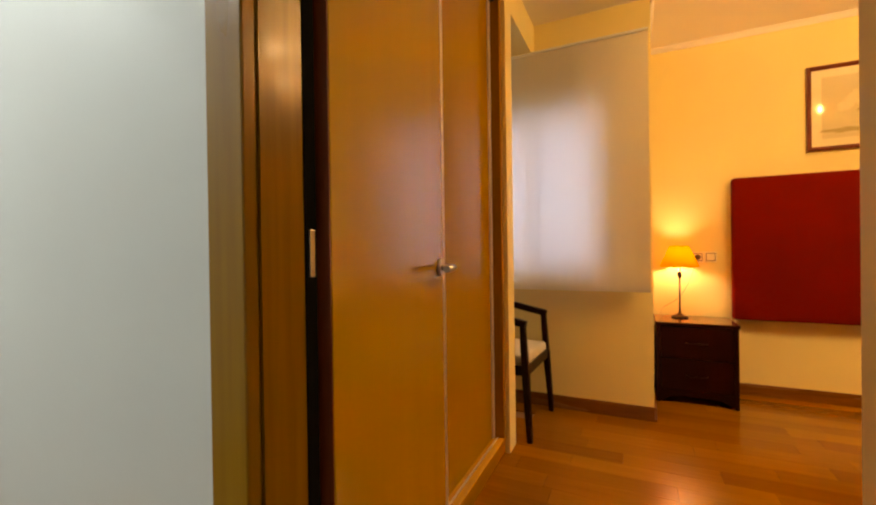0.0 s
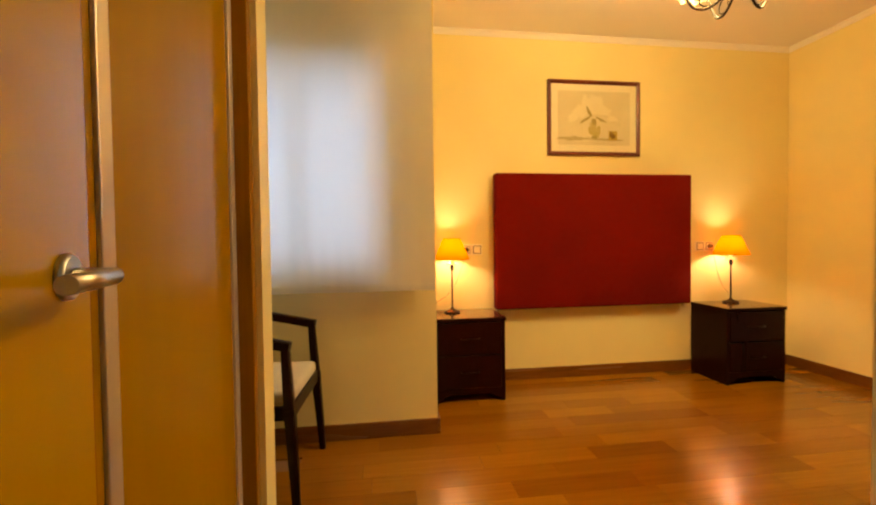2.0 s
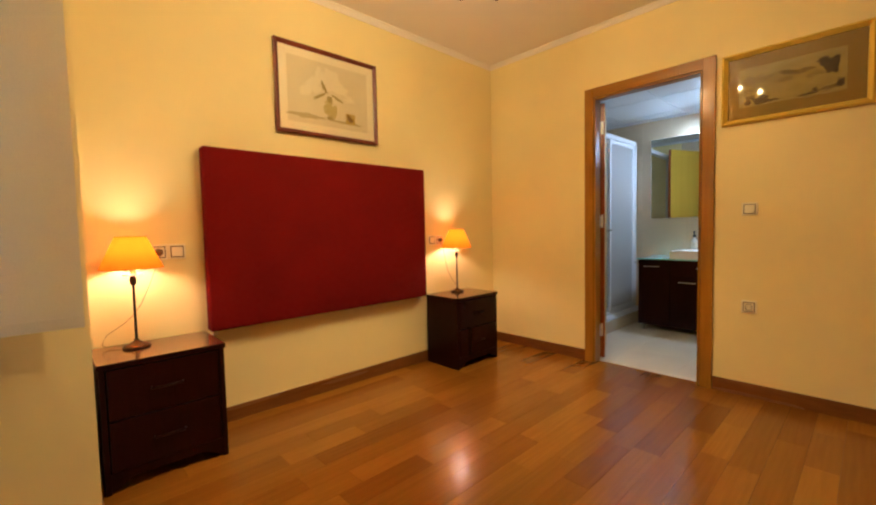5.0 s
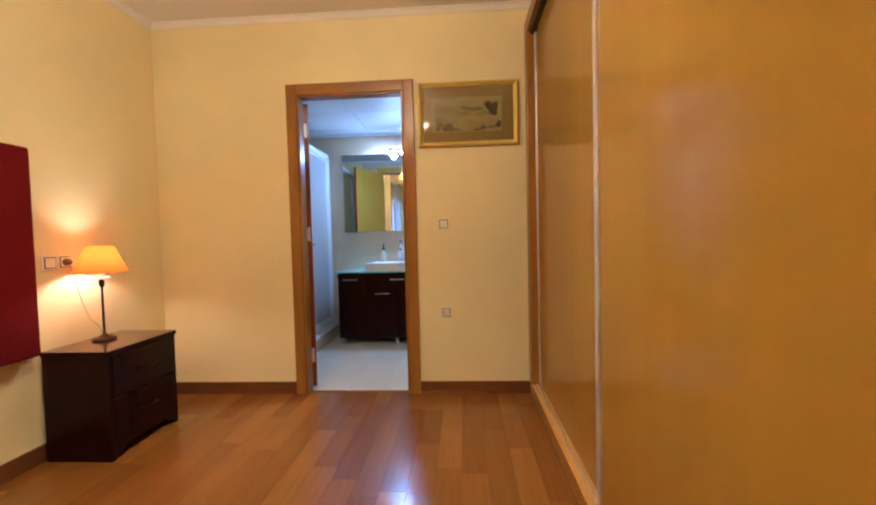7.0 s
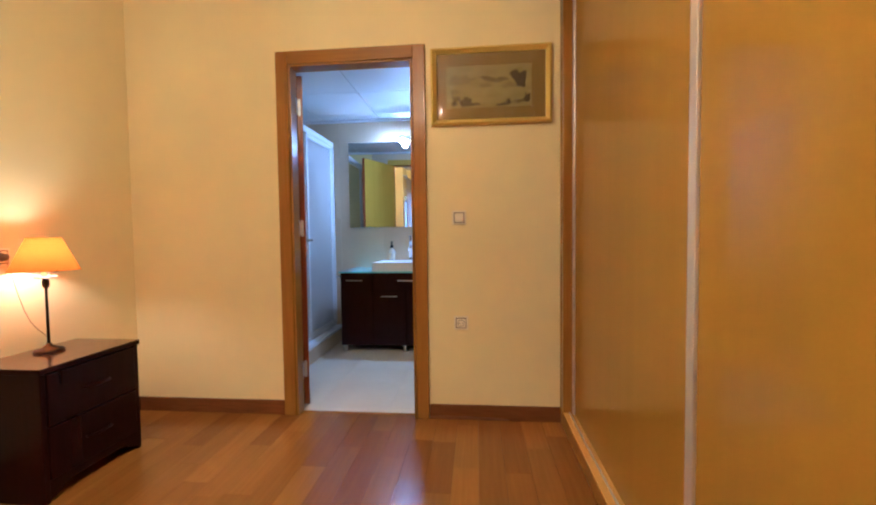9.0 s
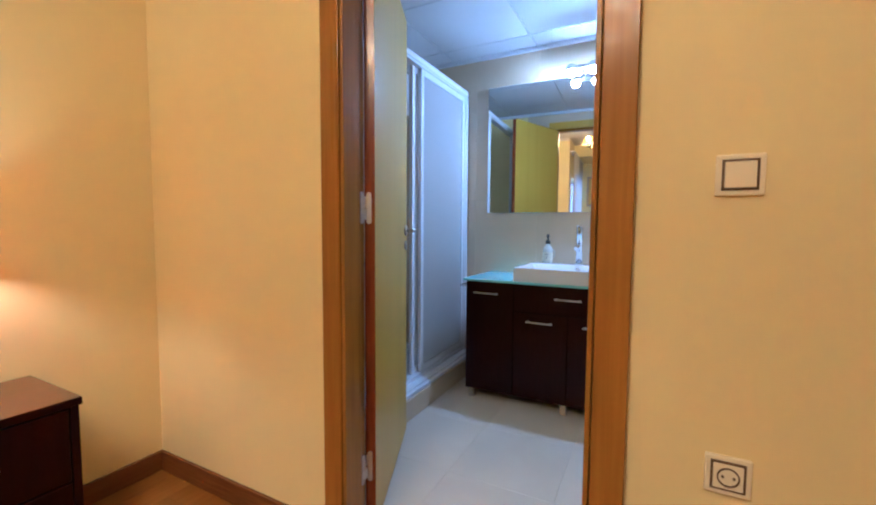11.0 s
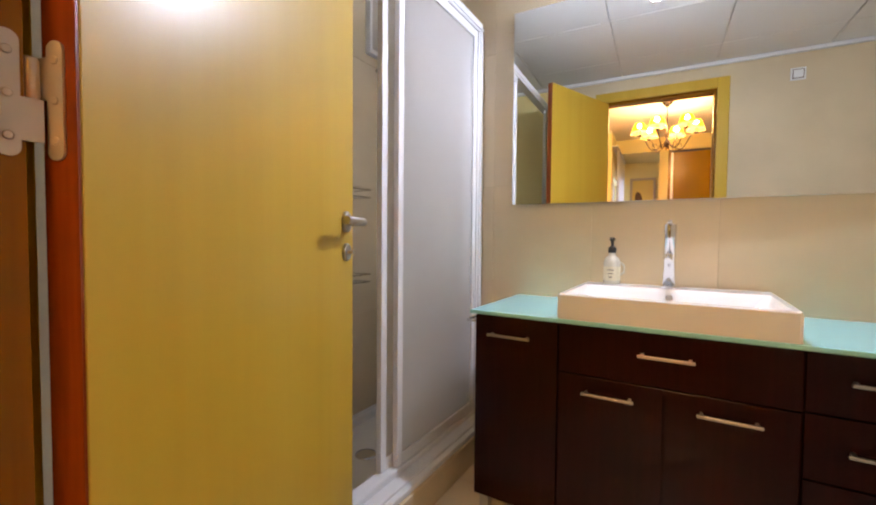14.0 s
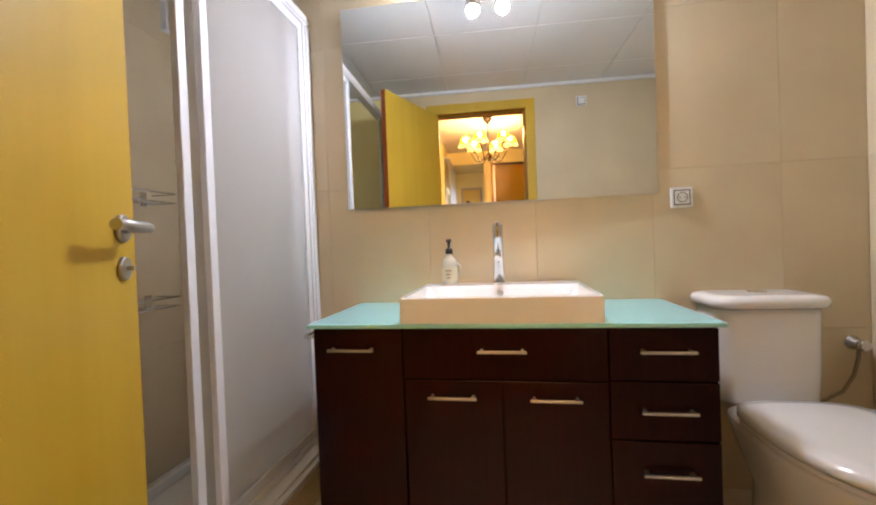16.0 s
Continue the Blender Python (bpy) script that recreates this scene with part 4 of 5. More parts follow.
def chandelier():
    c = thing("chandelier", pose(CHANDELIER[0], CHANDELIER[1], 0), "lit bronze chandelier with six pleated yellow shades", "chandelier")
    part("canopy", lathe(((0.012, 2.52), (0.045, 2.555), (0.06, 2.585), (0.06, 2.599))), BRONZE, c)
    part("rod", lathe(((0.006, 2.13), (0.006, 2.53)), seg=10), BRONZE, c)
    part("hub", lathe(((0.004, 2.035), (0.014, 2.045), (0.008, 2.06), (0.03, 2.085), (0.042, 2.11), (0.03, 2.135), (0.012, 2.15), (0.02, 2.19), (0.028, 2.215), (0.012, 2.25), (0.008, 2.30))), BRONZE, c)
    for k in range(ARMS):
        a = radians(20 + 360 / ARMS * k)
        u = Vector((math.cos(a), math.sin(a), 0))
        path = []
        for i in range(17):
            t = i / 16
            r = 0.02 + 0.27 * t
            z = 2.12 - 0.085 * math.sin(math.pi * min(1, t * 1.25)) + 0.10 * max(0, t - 0.55) / 0.45
            path.append(u * r + Vector((0, 0, z)))
        arm = part("arm", tube(path, 0.0055, 8), BRONZE, c)
        curl = [u * (0.12 + 0.03 * math.cos(radians(q))) + Vector((0, 0, 2.075 + 0.03 * math.sin(radians(q)))) for q in range(-90, 200, 24)]
        part("scroll", tube(curl, 0.0035, 6, 0.002), BRONZE, arm)
        o = Matrix.Translation(u * 0.29)
        part("drip_pan", lathe(((0.006, 2.205), (0.03, 2.213), (0.032, 2.218), (0.012, 2.221), (0.011, 2.25), (0.009, 2.255)), o, 18), BRONZE, arm)
        bm = bmesh.new()
        n = 48
        low = []
        for i in range(n):
            q = 2 * math.pi * i / n
            p = 1.0 + (0.025 if i % 2 else -0.025)
            low.append([bm.verts.new(o @ Vector((r * p * math.cos(q), r * p * math.sin(q), z))) for r, z in ((0.081, 2.262), (0.075, 2.285), (0.063, 2.325), (0.042, 2.36))])
        for i in range(n):
            j = (i + 1) % n
            for h in range(3):
                bm.faces.new((low[i][h], low[j][h], low[j][h + 1], low[i][h + 1]))
        part("shade", bm, SHADE, arm, "pleated yellow cloth shade")
        bm = bmesh.new()
        rim = []
        for i in range(n):
            q = 2 * math.pi * i / n
            p = 1.0 + (0.03 if i % 2 else -0.03)
            drop = 2.232 + 0.006 * math.cos(q * 8)
            rim.append([bm.verts.new(o @ Vector((r * p * math.cos(q), r * p * math.sin(q), z))) for r, z in ((0.094, drop), (0.082, 2.2635))])
        for i in range(n):
            j = (i + 1) % n
            bm.faces.new((rim[i][0], rim[j][0], rim[j][1], rim[i][1]))
        part("bulb_glow_rim", bm, GLOW_RIM, arm, "scalloped lower rim, ivory for the white glow of the bulb")
    return c


chandelier()

# ---- bathroom things ----
FRONT = 4.335                      # plane of the vanity's fronts
V_S, V_N = 1.622, 2.838            # ends of the vanity
V_TOP = 0.742


def vanity():
    v = thing("vanity_cabinet", Matrix.Identity(4), "dark wenge vanity cabinet with steel handles", "cabinet")
    part("body", boxes((FRONT + 0.019, BATH_E - 0.002, V_S, V_N, 0.058, V_TOP - 0.012), bevel=0.001), VANITY_WOOD, v)
    y1, y2, ym = 2.535, 1.918, 2.226    # joints between the units

    def front(name, a, b, z0, z1, h0, h1, hz):
        f = part(name, block(FRONT, FRONT + 0.017, a + 0.0025, b - 0.0025, z0 + 0.0025, z1 - 0.0025, 0.0018), VANITY_WOOD, v)
        bm = block(FRONT - 0.030, FRONT - 0.022, h0, h1, hz - 0.0042, hz + 0.0042, 0.0015)
        for y in (h0 + 0.012, h1 - 0.012):
            add_box(bm, FRONT - 0.024, FRONT + 0.001, y - 0.004, y + 0.004, hz - 0.004, hz + 0.004)
        part("handle", bm, STEEL, f, "flat brushed steel bar handle")
    front("door", y1, V_N, 0.058, V_TOP - 0.014, 2.625, 2.778, 0.662)
    front("drawer", y2, y1, 0.568, V_TOP - 0.014, 2.152, 2.298, 0.660)
    front("door", ym, y1, 0.058, 0.568, 2.305, 2.455, 0.517)
    front("door", y2, ym, 0.058, 0.568, 1.998, 2.146, 0.517)
    front("drawer", V_S, y2, 0.572, V_TOP - 0.014, 1.690, 1.838, 0.662)
    front("drawer", V_S, y2, 0.400, 0.572, 1.690, 1.838, 0.490)
    front("drawer", V_S, y2, 0.058, 0.400, 1.690, 1.838, 0.312)
    for y in (V_N - 0.055, ym, V_S + 0.02):
        for x in (FRONT + 0.012, BATH_E - 0.1):
            bm = block(x, x + 0.035, y, y + 0.035, 0, 0.058, 0.003)
            add_box(bm, x - 0.004, x + 0.06, y - 0.004, y + 0.055, 0.054, 0.0585, 0.001)
            part("foot", bm, STEEL, v, "square chrome foot")
    bm = bmesh.new()
    add_tube(bm, [(FRONT + 0.05, V_N, 0.69), (FRONT + 0.05, V_N + 0.055, 0.69), (FRONT + 0.06, V_N + 0.06, 0.69), (FRONT + 0.35, V_N + 0.06, 0.69), (FRONT + 0.36, V_N + 0.055, 0.69), (FRONT + 0.36, V_N, 0.69)], 0.006, 10)
    part("towel_bar", bm, CHROME, v, "chrome towel bar on the cabinet side")


vanity()
top = thing("vanity_worktop", Matrix.Identity(4), "mint tinted glass worktop on the vanity", "worktop")
part("front_edge", block(FRONT - 0.0205, FRONT - 0.018, V_S - 0.011, V_N + 0.011, V_TOP - 0.0105, V_TOP + 0.001, 0.0008), Mat("green_glass_edge", (0.28, 0.68, 0.64), 0.1, coat=0.5).m, top, "darker green polished glass edge")
part("slab", block(FRONT - 0.018, BATH_E - 0.001, V_S - 0.012, V_N + 0.012, V_TOP - 0.0115, V_TOP + 0.002, 0.003), MINT, top)


def basin():
    """A square vessel basin with thin rim, sunk bowl, drain and overflow."""
    b = thing("wash_basin", Matrix.Identity(4), "white rectangular ceramic basin on the glass worktop", "basin")
    x0, x1, y0, y1, z0, z1 = FRONT - 0.012, 4.79, 1.925, 2.538, V_TOP + 0.002, V_TOP + 0.083
    bm = bmesh.new()
    rows = []
    bx0, bx1 = x0 + 0.02, x1 - 0.12
    prof = ((0, 0, z0), (0, 0, z1 - 0.004), (0.004, 0.004, z1), (None, 0, z1), (None, 0.012, z1 - 0.012), (None, 0.05, z1 - 0.055), (None, 0.12, z1 - 0.066))
    for a, o, z in prof:
        if a is not None:
            c = (x0 + a, x1 - a, y0 + a, y1 - a)
        else:
            c = (bx0 + o, bx1 - o, y0 + 0.02 + o, y1 - 0.02 - o)
        rows.append([bm.verts.new((x, y, z)) for x, y in ((c[0], c[2]), (c[1], c[2]), (c[1], c[3]), (c[0], c[3]))])
    for u, w in zip(rows, rows[1:]):
        for k in range(4):
            j = (k + 1) % 4
            bm.faces.new((u[k], u[j], w[j], w[k]))
    bm.faces.new(rows[-1])
    bm.faces.new(rows[0][::-1])
    bmesh.ops.bevel(bm, geom=[e for e in bm.edges if abs(e.verts[0].co.z - e.verts[1].co.z) > 0.02], offset=0.008, segments=3, affect="EDGES")
    part("bowl", bm, CERAMIC, b)
    part("drain", lathe(((0.03, z1 - 0.067), (0.03, z1 - 0.063), (0.02, z1 - 0.061))[::1], Matrix.Translation(((bx0 + bx1) / 2, 2.23, 0)), 24), CHROME, b, "round chrome drain")
    bm = lathe(((0.012, 0), (0.012, 0.003), (0.008, 0.003), (0.008, 0.001)), pose(bx1 - 0.03, 2.23, z1 - 0.028, 0, -65, 0), 20)
    part("overflow", bm, CHROME, b, "small chrome overflow ring")
    t = thing("basin_tap", pose(4.725, 2.235, z1), "tall chrome single-lever basin tap", "tap")
    part("base", lathe(((0.026, 0), (0.026, 0.006), (0.021, 0.009))), CHROME, t)
    part("column", lathe(((0.02, 0.006), (0.02, 0.20), (0.0215, 0.204), (0.0215, 0.232), (0.02, 0.236))), CHROME, t)
    bm = bmesh.new()
    add_tube(bm, [(-0.01, 0, 0.125), (-0.06, 0, 0.118), (-0.12, 0, 0.108), (-0.125, 0, 0.104)], 0.0125, 16)
    part("spout", bm, CHROME, t)
    part("lever", block(-0.075, 0.012, -0.009, 0.009, 0.237, 0.246, 0.003), CHROME, t)
    return z1


RIM = basin()


def soap():
    s = thing("soap_dispenser", pose(4.745, 2.435, RIM), "clear soap bottle with black pump and label", "bottle")
    part("bottle", lathe(((0.028, 0), (0.031, 0.004), (0.031, 0.085), (0.026, 0.102), (0.013, 0.114), (0.013, 0.126))), GLASS_SOAP, s)
    part("label", lathe(((0.0316, 0.015), (0.0316, 0.07)), None, 28, False), paint("cream_label", (0.72, 0.68, 0.52), 0.6), s, "cream paper label")
    bm = bmesh.new()
    for i in range(3):
        add_box(bm, -0.0325, -0.0316, -0.012 + 0.003 * i, 0.012 - 0.002 * i, 0.055 - 0.014 * i, 0.059 - 0.014 * i)
    part("print", bm, paint("grey_label_print", (0.25, 0.24, 0.2), 0.7), s)
    bm = lathe(((0.015, 0.124), (0.0155, 0.142), (0.012, 0.148), (0.006, 0.15), (0.006, 0.172), (0.011, 0.173), (0.011, 0.183), (0.008, 0.186)), None, 20)
    add_tube(bm, [(0, 0, 0.179), (-0.02, 0, 0.18), (-0.036, 0, 0.174)], 0.004, 8)
    part("pump", bm, BLACK, s, "black plastic pump")
    bm = bmesh.new()
    add_tube(bm, [(0.0, -0.028, 0.035), (0.0, -0.045, 0.048), (0.0, -0.045, 0.075), (0.0, -0.028, 0.088)], 0.0035, 8)
    part("loop", bm, GLASS_SOAP, s)


GLASS_SOAP = Mat("pale_soap_bottle", (0.66, 0.66, 0.58), 0.12, coat=0.4).m
soap()

mir = thing("wall_mirror", pose(BATH_E - 0.022, 2.2415, 1.585, 0, 0, 1.5), "large frameless rectangular mirror over the vanity", "mirror")
part("backing", boxes((0.0005, 0.012, -0.630, 0.630, -0.428, 0.428)), PLASTIC, mir, "pale mirror backing")
part("glass", block(-0.005, 0.0, -0.6325, 0.6325, -0.429, 0.429, 0.0008), MIRROR, mir, "silvered mirror glass")


def mirror_lamp():
    l = thing("mirror_lamp", pose(BATH_E, 2.2425, 1.981), "lit chrome mirror lamp with two frosted bulbs", "lamp")
    part("bracket", block(-0.03, 0.0, -0.03, 0.03, -0.005, 0.04, 0.004), CHROME, l)
    bm = bmesh.new()
    add_tube(bm, [(-0.02, 0, 0.02), (-0.08, 0, 0.04), (-0.12, 0, 0.055)], 0.006, 10)
    add_tube(bm, [(-0.12, -0.09, 0.058), (-0.12, 0.09, 0.058)], 0.007, 10)
    part("arm", bm, CHROME, l)
    for s in (-1, 1):
        h = part("holder", lathe(((0.036, 0.030), (0.037, 0.034), (0.033, 0.056), (0.02, 0.070), (0.008, 0.074)), Matrix.Translation((-0.135, s * 0.0640, 0)), 20, False), CHROME, l)
        bm = bmesh.new()
        bmesh.ops.create_uvsphere(bm, u_segments=20, v_segments=12, radius=0.027, matrix=Matrix.Translation((-0.135, s * 0.0640, 0.024)))
        smooth_part(part("bulb", bm, BULB, h, "glowing frosted bulb"))


mirror_lamp()
plate("wall_socket", pose(BATH_E, 1.527, 1.136, 0, 0, -90), "white socket plate beside the bathroom mirror", "socket", "socket", WHITE)
plate("light_switch", pose(BATH_W + 0.0005, 1.50, 2.09, 0, 0, 90), "white square plate high on the bathroom wall", "switch", "switch", WHITE)


def oval(bm, cx, cy, z, ax, front, back, n=36):
    """A ring with a round front towards -x and a squarer back."""
    ring = []
    for i in range(n):
        a = 2 * math.pi * i / n
        c, s = math.cos(a), math.sin(a)
        if c < 0:
            x, y = front * c, ax * s
        else:
            x, y = back * (abs(c) ** 0.35), ax * (abs(s) ** 0.75) * (1 if s >= 0 else -1)
        ring.append(bm.verts.new((cx + x, cy + y, z)))
    return ring


def skin(bm, rings, caps=True):
    for a, b in zip(rings, rings[1:]):
        for i in range(len(a)):
            j = (i + 1) % len(a)
            bm.faces.new((a[i], a[j], b[j], b[i])).smooth = True
    if caps:
        bm.faces.new(rings[0][::-1])
        bm.faces.new(rings[-1])


def toilet():
    t = thing("toilet", pose(0, 0, 0), "white ceramic close-coupled toilet with closed lid", "toilet")
    cy = 1.318
    bm = bmesh.new()
    skin(bm, [oval(bm, 4.40, cy, z, a, f, b) for z, a, f, b in ((0.0, 0.115, 0.16, 0.26), (0.03, 0.11, 0.155, 0.26), (0.16, 0.105, 0.17, 0.26), (0.27, 0.15, 0.26, 0.26), (0.36, 0.18, 0.34, 0.26), (0.392, 0.185, 0.355, 0.26))])
    part("bowl", bm, CERAMIC, t)
    bm = bmesh.new()
    skin(bm, [oval(bm, 4.37, cy, z, a, f, b) for z, a, f, b in ((0.394, 0.182, 0.335, 0.18), (0.398, 0.19, 0.345, 0.185), (0.410, 0.19, 0.345, 0.185))])
    part("seat", bm, CERAMIC, t)
    bm = bmesh.new()
    skin(bm, [oval(bm, 4.37, cy, z, a, f, b) for z, a, f, b in ((0.4125, 0.188, 0.345, 0.183), (0.418, 0.197, 0.354, 0.19), (0.438, 0.197, 0.354, 0.19), (0.447, 0.188, 0.342, 0.182), (0.451, 0.14, 0.28, 0.15), (0.452, 0.05, 0.12, 0.06))])
    part("lid", bm, CERAMIC, t, "smooth white seat lid")
    for s in (-0.08, 0.08):
        part("hinge", block(4.545, 4.575, cy + s - 0.02, cy + s + 0.02, 0.394, 0.43, 0.005), CERAMIC, t)

    def slab(z, a, x0, x1, r=0.05):
        ring = []
        for cx, sy, a0 in ((x0 + r, -1, 180), (x1 - 0.01, -1, 270), (x1 - 0.01, 1, 0), (x0 + r, 1, 90)):
            rr = r if cx < (x0 + x1) / 2 else 0.01
            for i in range(6):
                q = radians(a0 + 90 * i / 5)
                ring.append(bm.verts.new((cx + rr * math.cos(q), cy + sy * (a - rr) + rr * math.sin(q), z)))
        return ring
    bm = bmesh.new()
    skin(bm, [slab(z, a, x0, BATH_E - 0.004) for z, a, x0 in ((0.393, 0.150, 4.652), (0.405, 0.162, 4.646), (0.50, 0.166, 4.644), (0.70, 0.169, 4.643), (0.724, 0.169, 4.643))])
    part("cistern", bm, CERAMIC, t)
    bm = bmesh.new()
    skin(bm, [slab(z, a, x0, BATH_E - 0.002, 0.06) for z, a, x0 in ((0.727, 0.172, 4.637), (0.731, 0.186, 4.622), (0.752, 0.19, 4.618), (0.766, 0.182, 4.626), (0.772, 0.15, 4.655))])
    part("cistern_lid", bm, CERAMIC, t)
    part("button", lathe(((0.03, 0.770), (0.03, 0.776), (0.026, 0.779)), Matrix.Translation((4.735, cy, 0)), 24), CHROME, t, "round chrome flush button")


toilet()
valve = thing("water_valve", pose(BATH_E, 0.962, 0.572), "chrome angle valve with flexible hose beside the toilet", "valve")
bm = lathe(((0.026, 0), (0.026, 0.004), (0.012, 0.01), (0.011, 0.04)), pose(0, 0, 0, 0, -90, 0), 22)
add_lathe(bm, ((0.012, 0), (0.02, 0.006), (0.02, 0.02), (0.015, 0.026)), pose(-0.038, 0, 0, 0, -90, 0), 12)
part("valve_body", bm, CHROME, valve)
bm = bmesh.new()
add_tube(bm, [(-0.03, 0.0, -0.008), (-0.032, 0.004, -0.05), (-0.035, 0.02, -0.11), (-0.04, 0.06, -0.17), (-0.05, 0.13, -0.20), (-0.06, 0.19, -0.20)], 0.006, 10)
part("hose", bm, BRAID, valve, "brown braided hose")

# ---- shower ----
SY, KERB_Y = 3.075, 2.966
tray = thing("shower_tray", Matrix.Identity(4), "white shower tray behind a tiled kerb", "shower tray")
bm = boxes((BATH_W + 0.013, BATH_E - 0.002, SY + 0.035, SHOWER_N - 0.002, 0.0, 0.075), bevel=0.004)
for r in ((BATH_W + 0.013, BATH_E - 0.002, SY + 0.035, SY + 0.075, 0.075, 0.12), (BATH_W + 0.013, BATH_E - 0.002, SHOWER_N - 0.04, SHOWER_N - 0.002, 0.075, 0.12),
          (BATH_E - 0.045, BATH_E - 0.002, SY + 0.075, SHOWER_N - 0.04, 0.075, 0.12), (BATH_W + 0.013, BATH_W + 0.053, SY + 0.075, SHOWER_N - 0.04, 0.075, 0.12)):
    add_box(bm, *r, 0.006)
part("tray", bm, CERAMIC, tray)
part("drain", lathe(((0.045, 0.075), (0.045, 0.079), (0.03, 0.081)), Matrix.Translation((4.3, 3.33, 0)), 24), CHROME, tray, "round chrome drain")
structure("trim_shower_kerb", boxes((BATH_W + 0.013, BATH_E, KERB_Y, SY + 0.034, 0, 0.118), bevel=0.004), WALL_TILE, "beige tiled shower kerb", "kerb")


def enclosure():
    e = thing("shower_enclosure", Matrix.Identity(4), "white framed shower enclosure with frosted sliding panels", "shower enclosure")
    zb, zt = 0.125, 2.03
    xw, xe = BATH_W + 0.013, BATH_E - 0.001
    for n, (z0, z1) in (("bottom_rail", (zb, zb + 0.045)), ("top_rail", (zt - 0.05, zt))):
        bm = boxes((xw, xe, SY - 0.028, SY + 0.028, z0, z1), bevel=0.004)
        add_box(bm, xw, xe, SY - 0.034, SY - 0.026, z0 + 0.012, z0 + 0.022, 0.002)
        part(n, bm, WHITE, e)
    part("sill", boxes((xw, xe, KERB_Y + 0.008, SY - 0.0285, 0.1185, 0.140), (xw, xe, KERB_Y + 0.03, SY - 0.0285, 0.140, 0.150), bevel=0.004), WHITE, e, "white sill profile along the kerb")
    part("wall_post", boxes((xe - 0.045, xe, SY - 0.026, SY + 0.026, zb + 0.045, zt - 0.05), (xe - 0.03, xe, SY - 0.034, SY - 0.02, zb + 0.045, zt - 0.05), bevel=0.003), WHITE, e)
    part("wall_post", boxes((xw, xw + 0.045, SY - 0.026, SY + 0.026, zb + 0.045, zt - 0.05), bevel=0.003), WHITE, e)
    for x0, x1, y in ((4.15, xe - 0.05, SY - 0.012), (4.09, xe - 0.10, SY + 0.014), (xw + 0.047, 3.43, SY - 0.012)):
        p = part("sliding_panel", block(x0 + 0.03, x1 - 0.03, y - 0.002, y + 0.002, zb + 0.085, zt - 0.085), FROST, e, "frosted acrylic pane")
        bm = boxes((x0, x0 + 0.032, y - 0.011, y + 0.011, zb + 0.047, zt - 0.052), (x1 - 0.032, x1, y - 0.011, y + 0.011, zb + 0.047, zt - 0.052),
                   (x0 + 0.032, x1 - 0.032, y - 0.011, y + 0.011, zb + 0.047, zb + 0.087), (x0 + 0.032, x1 - 0.032, y - 0.011, y + 0.011, zt - 0.09, zt - 0.052), bevel=0.003)
        part("panel_frame", bm, WHITE, p, "white aluminium panel frame")


enclosure()


def rack(m):
    """A small wire shelf: rim rods, cross wires and a bracket."""
    r = thing("wire_shelf", m, "small chrome wire shelf in the shower", "shelf", "wire shelves in the shower")
    bm = bmesh.new()
    for z in (0.0, 0.035):
        add_tube(bm, [(-0.13, 0, z), (-0.13, -0.10, z), (0.13, -0.10, z), (0.13, 0, z)], 0.003, 6)
    part("rim", bm, CHROME, r)
    bm = bmesh.new()
    for i in range(12):
        x = -0.115 + 0.021 * i
        add_tube(bm, [(x, 0, 0.0), (x, -0.10, 0.0)], 0.0016, 6)
    part("wires", bm, CHROME, r)
    for x in (-0.085, 0.085):
        part("bracket", block(x - 0.015, x + 0.015, -0.004, 0.0, -0.01, 0.045), CHROME, r)
    return r


ra = rack(pose(4.37, SHOWER_N, 1.19))
copy_thing(ra, pose(4.37, SHOWER_N, 0.79))
vent = thing("vent_window", pose(4.70, SHOWER_N, 2.075), "small white framed vent window high in the shower", "window")
part("frame", frame_bm(0.24, 0.31, 0.03, 0.03, 0.0), WHITE, vent)
part("pane", block(-0.09, 0.09, -0.012, -0.008, -0.125, 0.125), FROST, vent, "frosted pane")
part("latch", block(-0.015, 0.015, -0.05, -0.028, -0.15, -0.135, 0.003), WHITE, vent)
arm = thing("wall_shower", pose(4.66, SHOWER_N, 1.86), "chrome shower head on a short wall arm", "shower head")
bm = bmesh.new()
add_tube(bm, [(0, 0, 0), (0, -0.06, 0.012), (0, -0.10, 0.0)], 0.008, 10)
part("arm", bm, CHROME, arm)
part("head", lathe(((0.012, 0), (0.035, -0.03), (0.036, -0.036), (0.03, -0.038))[::-1], pose(0, -0.105, 0.0, 25, 0, 0), 24), CHROME, arm)

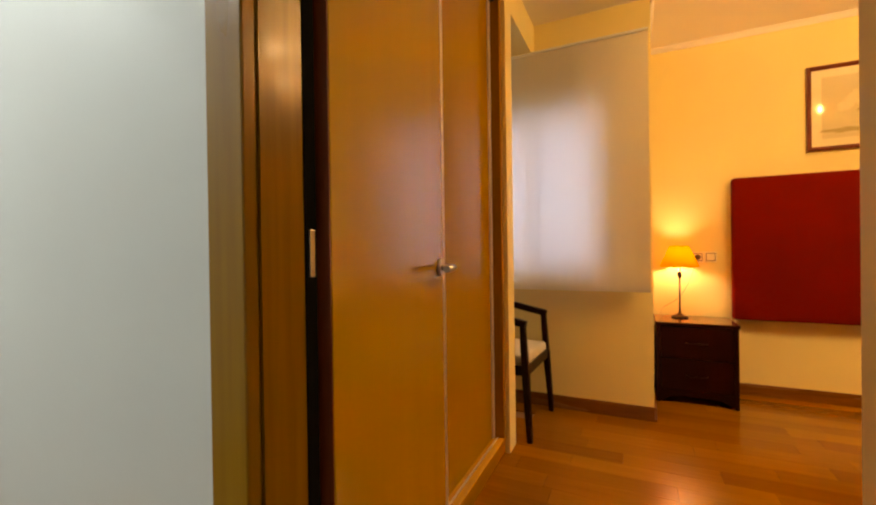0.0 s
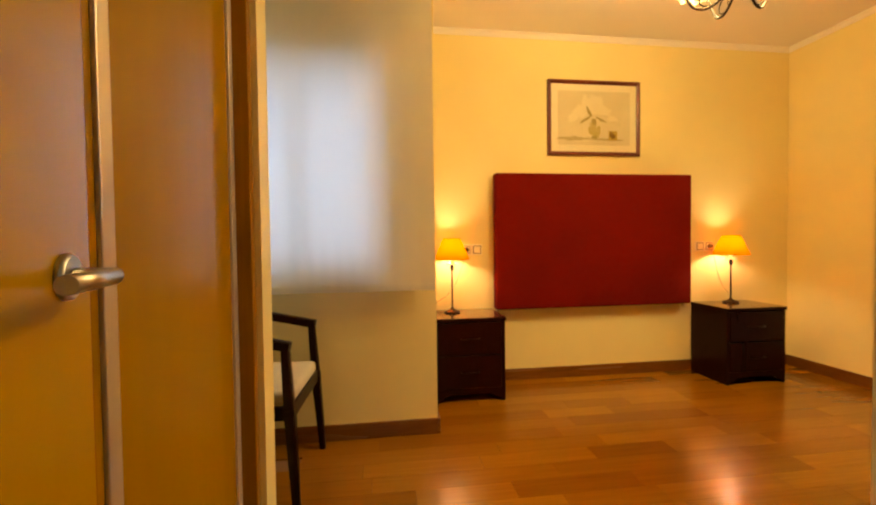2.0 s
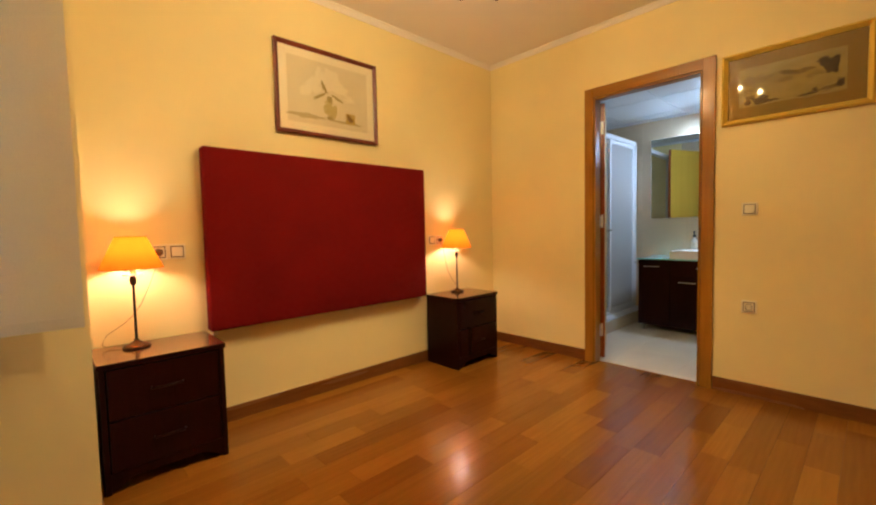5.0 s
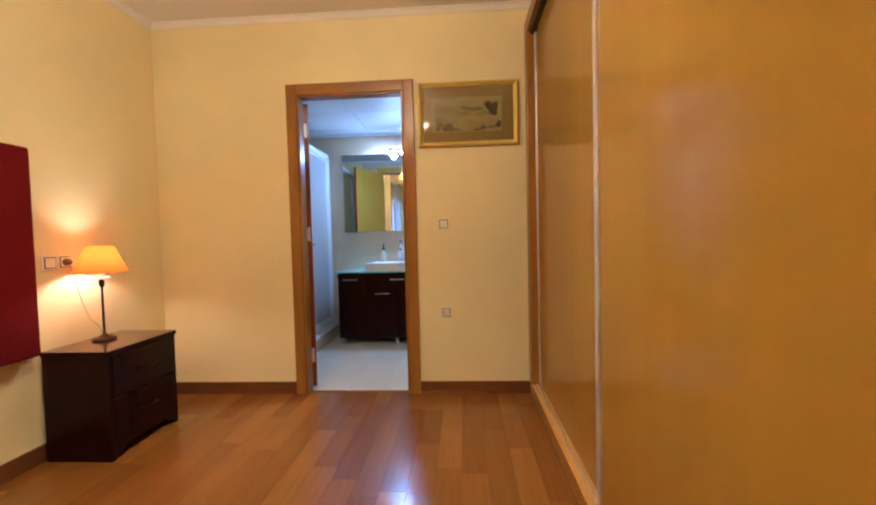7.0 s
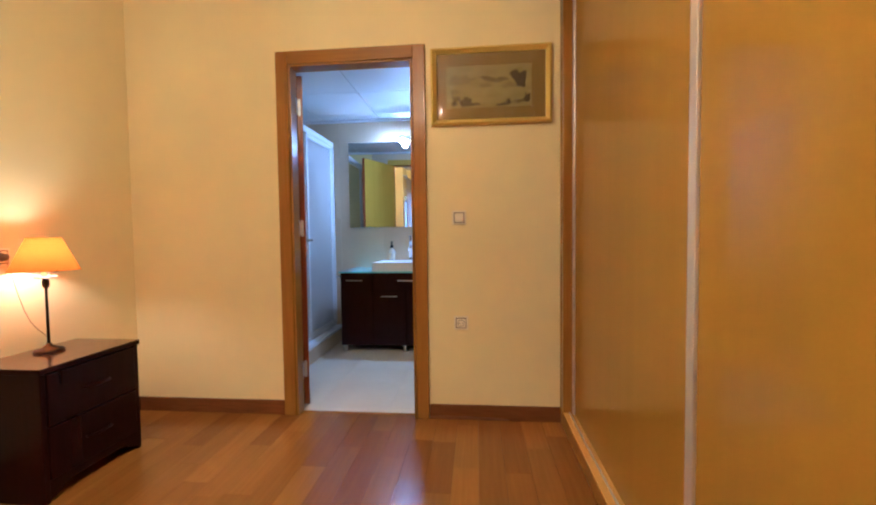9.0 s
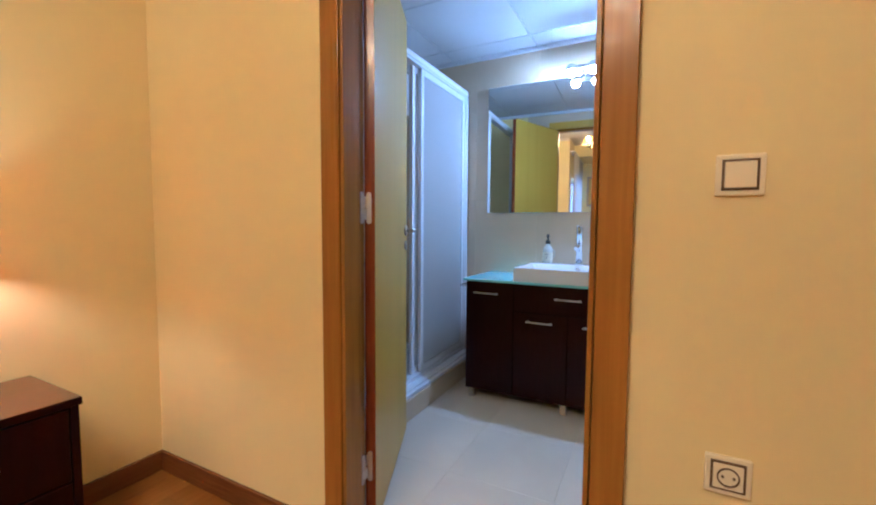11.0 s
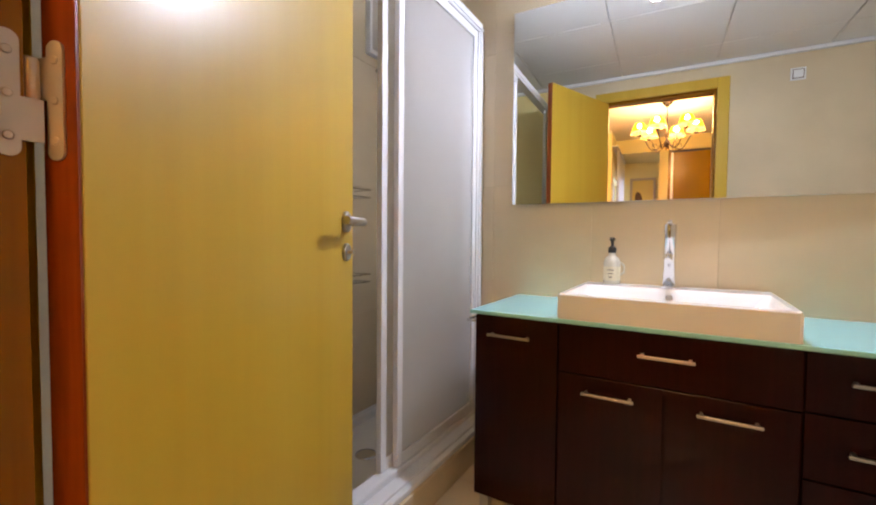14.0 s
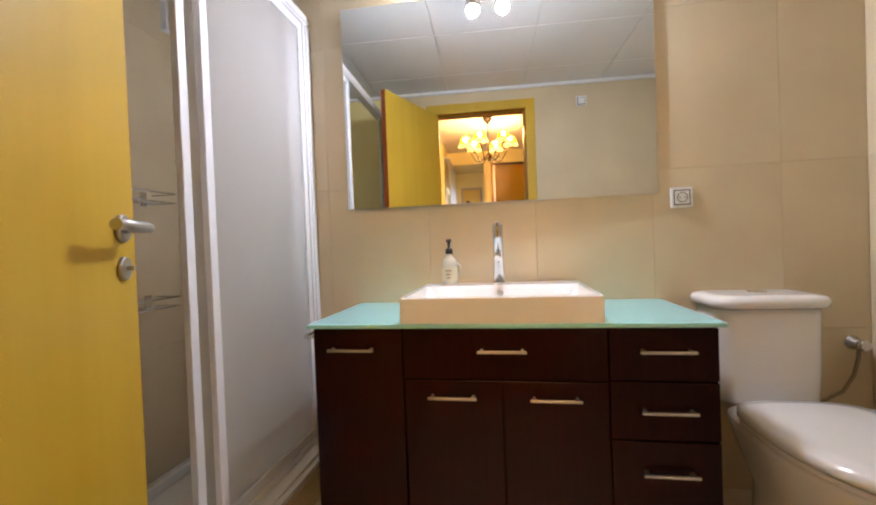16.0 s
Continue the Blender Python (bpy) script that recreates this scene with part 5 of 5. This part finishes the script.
# ---- floor and tiles, piece by piece ----
floor = structure("floor", boxes((-2.5, EAST + 0.04, -1.42, NORTH + 0.1, -0.08, -0.009)), JOINT, "polished parquet floor of warm brown planks", "floor")
PW = 0.118
rng = random.Random(7)
rest = bmesh.new()
cache = {}
y = 0.52
while y < NORTH:
    x = -0.72 - rng.uniform(0.0, 0.8)
    while x < EAST + 0.03:
        ln = rng.choice((0.42, 0.56, 0.70, 0.84, 0.98))
        x0, x1 = max(x, NOOK_X), min(x + ln, EAST + 0.035)
        y1 = min(y + PW, NORTH)
        if x1 - x0 > 0.03:
            key = (round(x1 - x0, 2), round(y1 - y, 3))
            if key not in cache:
                cache[key] = mesh_of("plank", block(-(x1 - x0) / 2 + 0.0005, (x1 - x0) / 2 - 0.0005, -(y1 - y) / 2 + 0.0005, (y1 - y) / 2 - 0.0005, -0.009, 0.0), PLANK)
            p = new("plank", cache[key])
            p.location = ((x0 + x1) / 2, (y + y1) / 2, 0)
            p.parent = floor
        x += ln
    y += PW
for ax, bx_, ay, by in ((-2.4, 1.8, -1.3, 0.52), (NOOK_X, -1.52, 0.52, 2.92)):
    y = ay
    while y < by - 0.001:
        x = ax - rng.uniform(0, 0.5)
        while x < bx_:
            ln = rng.choice((0.42, 0.56, 0.70, 0.84))
            x0, x1 = max(x, ax), min(x + ln, bx_)
            if x1 - x0 > 0.02:
                add_box(rest, x0 + 0.0006, x1 - 0.0006, y + 0.0006, min(y + PW, by) - 0.0006, -0.009, -0.0002)
            x += ln
        y += PW
rest_ob = part("parquet_rest", rest, PLANK_REST, floor)
tagged(rest_ob, kind="stuff")

structure("floor_bath", boxes((EAST + 0.04, BATH_E + 0.1, BATH_S - 0.1, SHOWER_N + 0.1, -0.08, -0.006)), GROUT, "cream tiled bathroom floor", "floor")
bath_floor = bpy.data.objects["floor_bath"]
structure("trim_threshold", boxes((EAST + 0.032, EAST + 0.048, DOOR_S, DOOR_N, -0.01, 0.003), bevel=0.001), FRAME_WOOD_X, "wooden threshold strip", "threshold")


def lay(parent, name, material, u0, u1, v0, v1, us, vs, uo, vo, place, gap=0.0006, th=0.012):
    """Lay rectangular tiles over a face; place(u, v) gives the matrix of a tile's middle, its face towards local +z."""
    meshes = {}
    u = uo
    while u < u1 - 0.001:
        v = vo
        while v < v1 - 0.001:
            a, b, c, d = max(u, u0), min(u + us, u1), max(v, v0), min(v + vs, v1)
            if b - a > 0.012 and d - c > 0.012:
                key = (round(b - a, 3), round(d - c, 3))
                if key not in meshes:
                    meshes[key] = mesh_of(name, block(-(b - a) / 2 + gap / 2, (b - a) / 2 - gap / 2, -(d - c) / 2 + gap / 2, (d - c) / 2 - gap / 2, -th, 0, 0.0008, seg=1), material)
                t = new(name, meshes[key])
                t.matrix_world = place((a + b) / 2, (c + d) / 2)
                t.parent = parent
            v += vs
        u += us


lay(bath_floor, "tile", FLOOR_TILE, EAST + 0.05, BATH_E, BATH_S, SHOWER_N, 0.45, 0.45, 4.02 - 0.45 * 3, 2.58 - 0.45 * 4, lambda u, v: Matrix.Translation((u, v, 0)), th=0.006)
east = bpy.data.objects["wall_bath_east"]
lay(east, "tile", WALL_TILE, BATH_S, SHOWER_N, 0, BATH_CEIL, 0.45, 0.625, 1.18 - 0.45, 0, lambda u, v: pose(BATH_E, u, v, 0, -90, 0) @ pose(0, 0, 0, 0, 0, -90))
south = bpy.data.objects["wall_bath_south"]
lay(south, "tile", WALL_TILE, BATH_W, BATH_E, 0, BATH_CEIL, 0.45, 0.625, BATH_E - 0.45 * 4, 0, lambda u, v: pose(u, BATH_S, v, -90, 0, 0))
north = bpy.data.objects["wall_bath_north"]
lay(north, "tile", WALL_TILE, BATH_W + 0.013, BATH_E, 0.0, BATH_CEIL, 0.45, 0.625, BATH_E - 0.45 * 4, 0, lambda u, v: pose(u, SHOWER_N, v, 90, 0, 0))
west = structure("wall_bath_west", boxes((BATH_W + 0.0005, BATH_W + 0.003, BATH_S, DOOR_S - 0.077, 0, BATH_CEIL), (BATH_W + 0.0005, BATH_W + 0.003, DOOR_N + 0.077, KERB_Y, 0, BATH_CEIL),
                                         (BATH_W + 0.0005, BATH_W + 0.003, DOOR_S - 0.077, DOOR_N + 0.077, DOOR_H + 0.077, BATH_CEIL)), WALL_TILE, "beige tiled wall round the bathroom door", "wall")
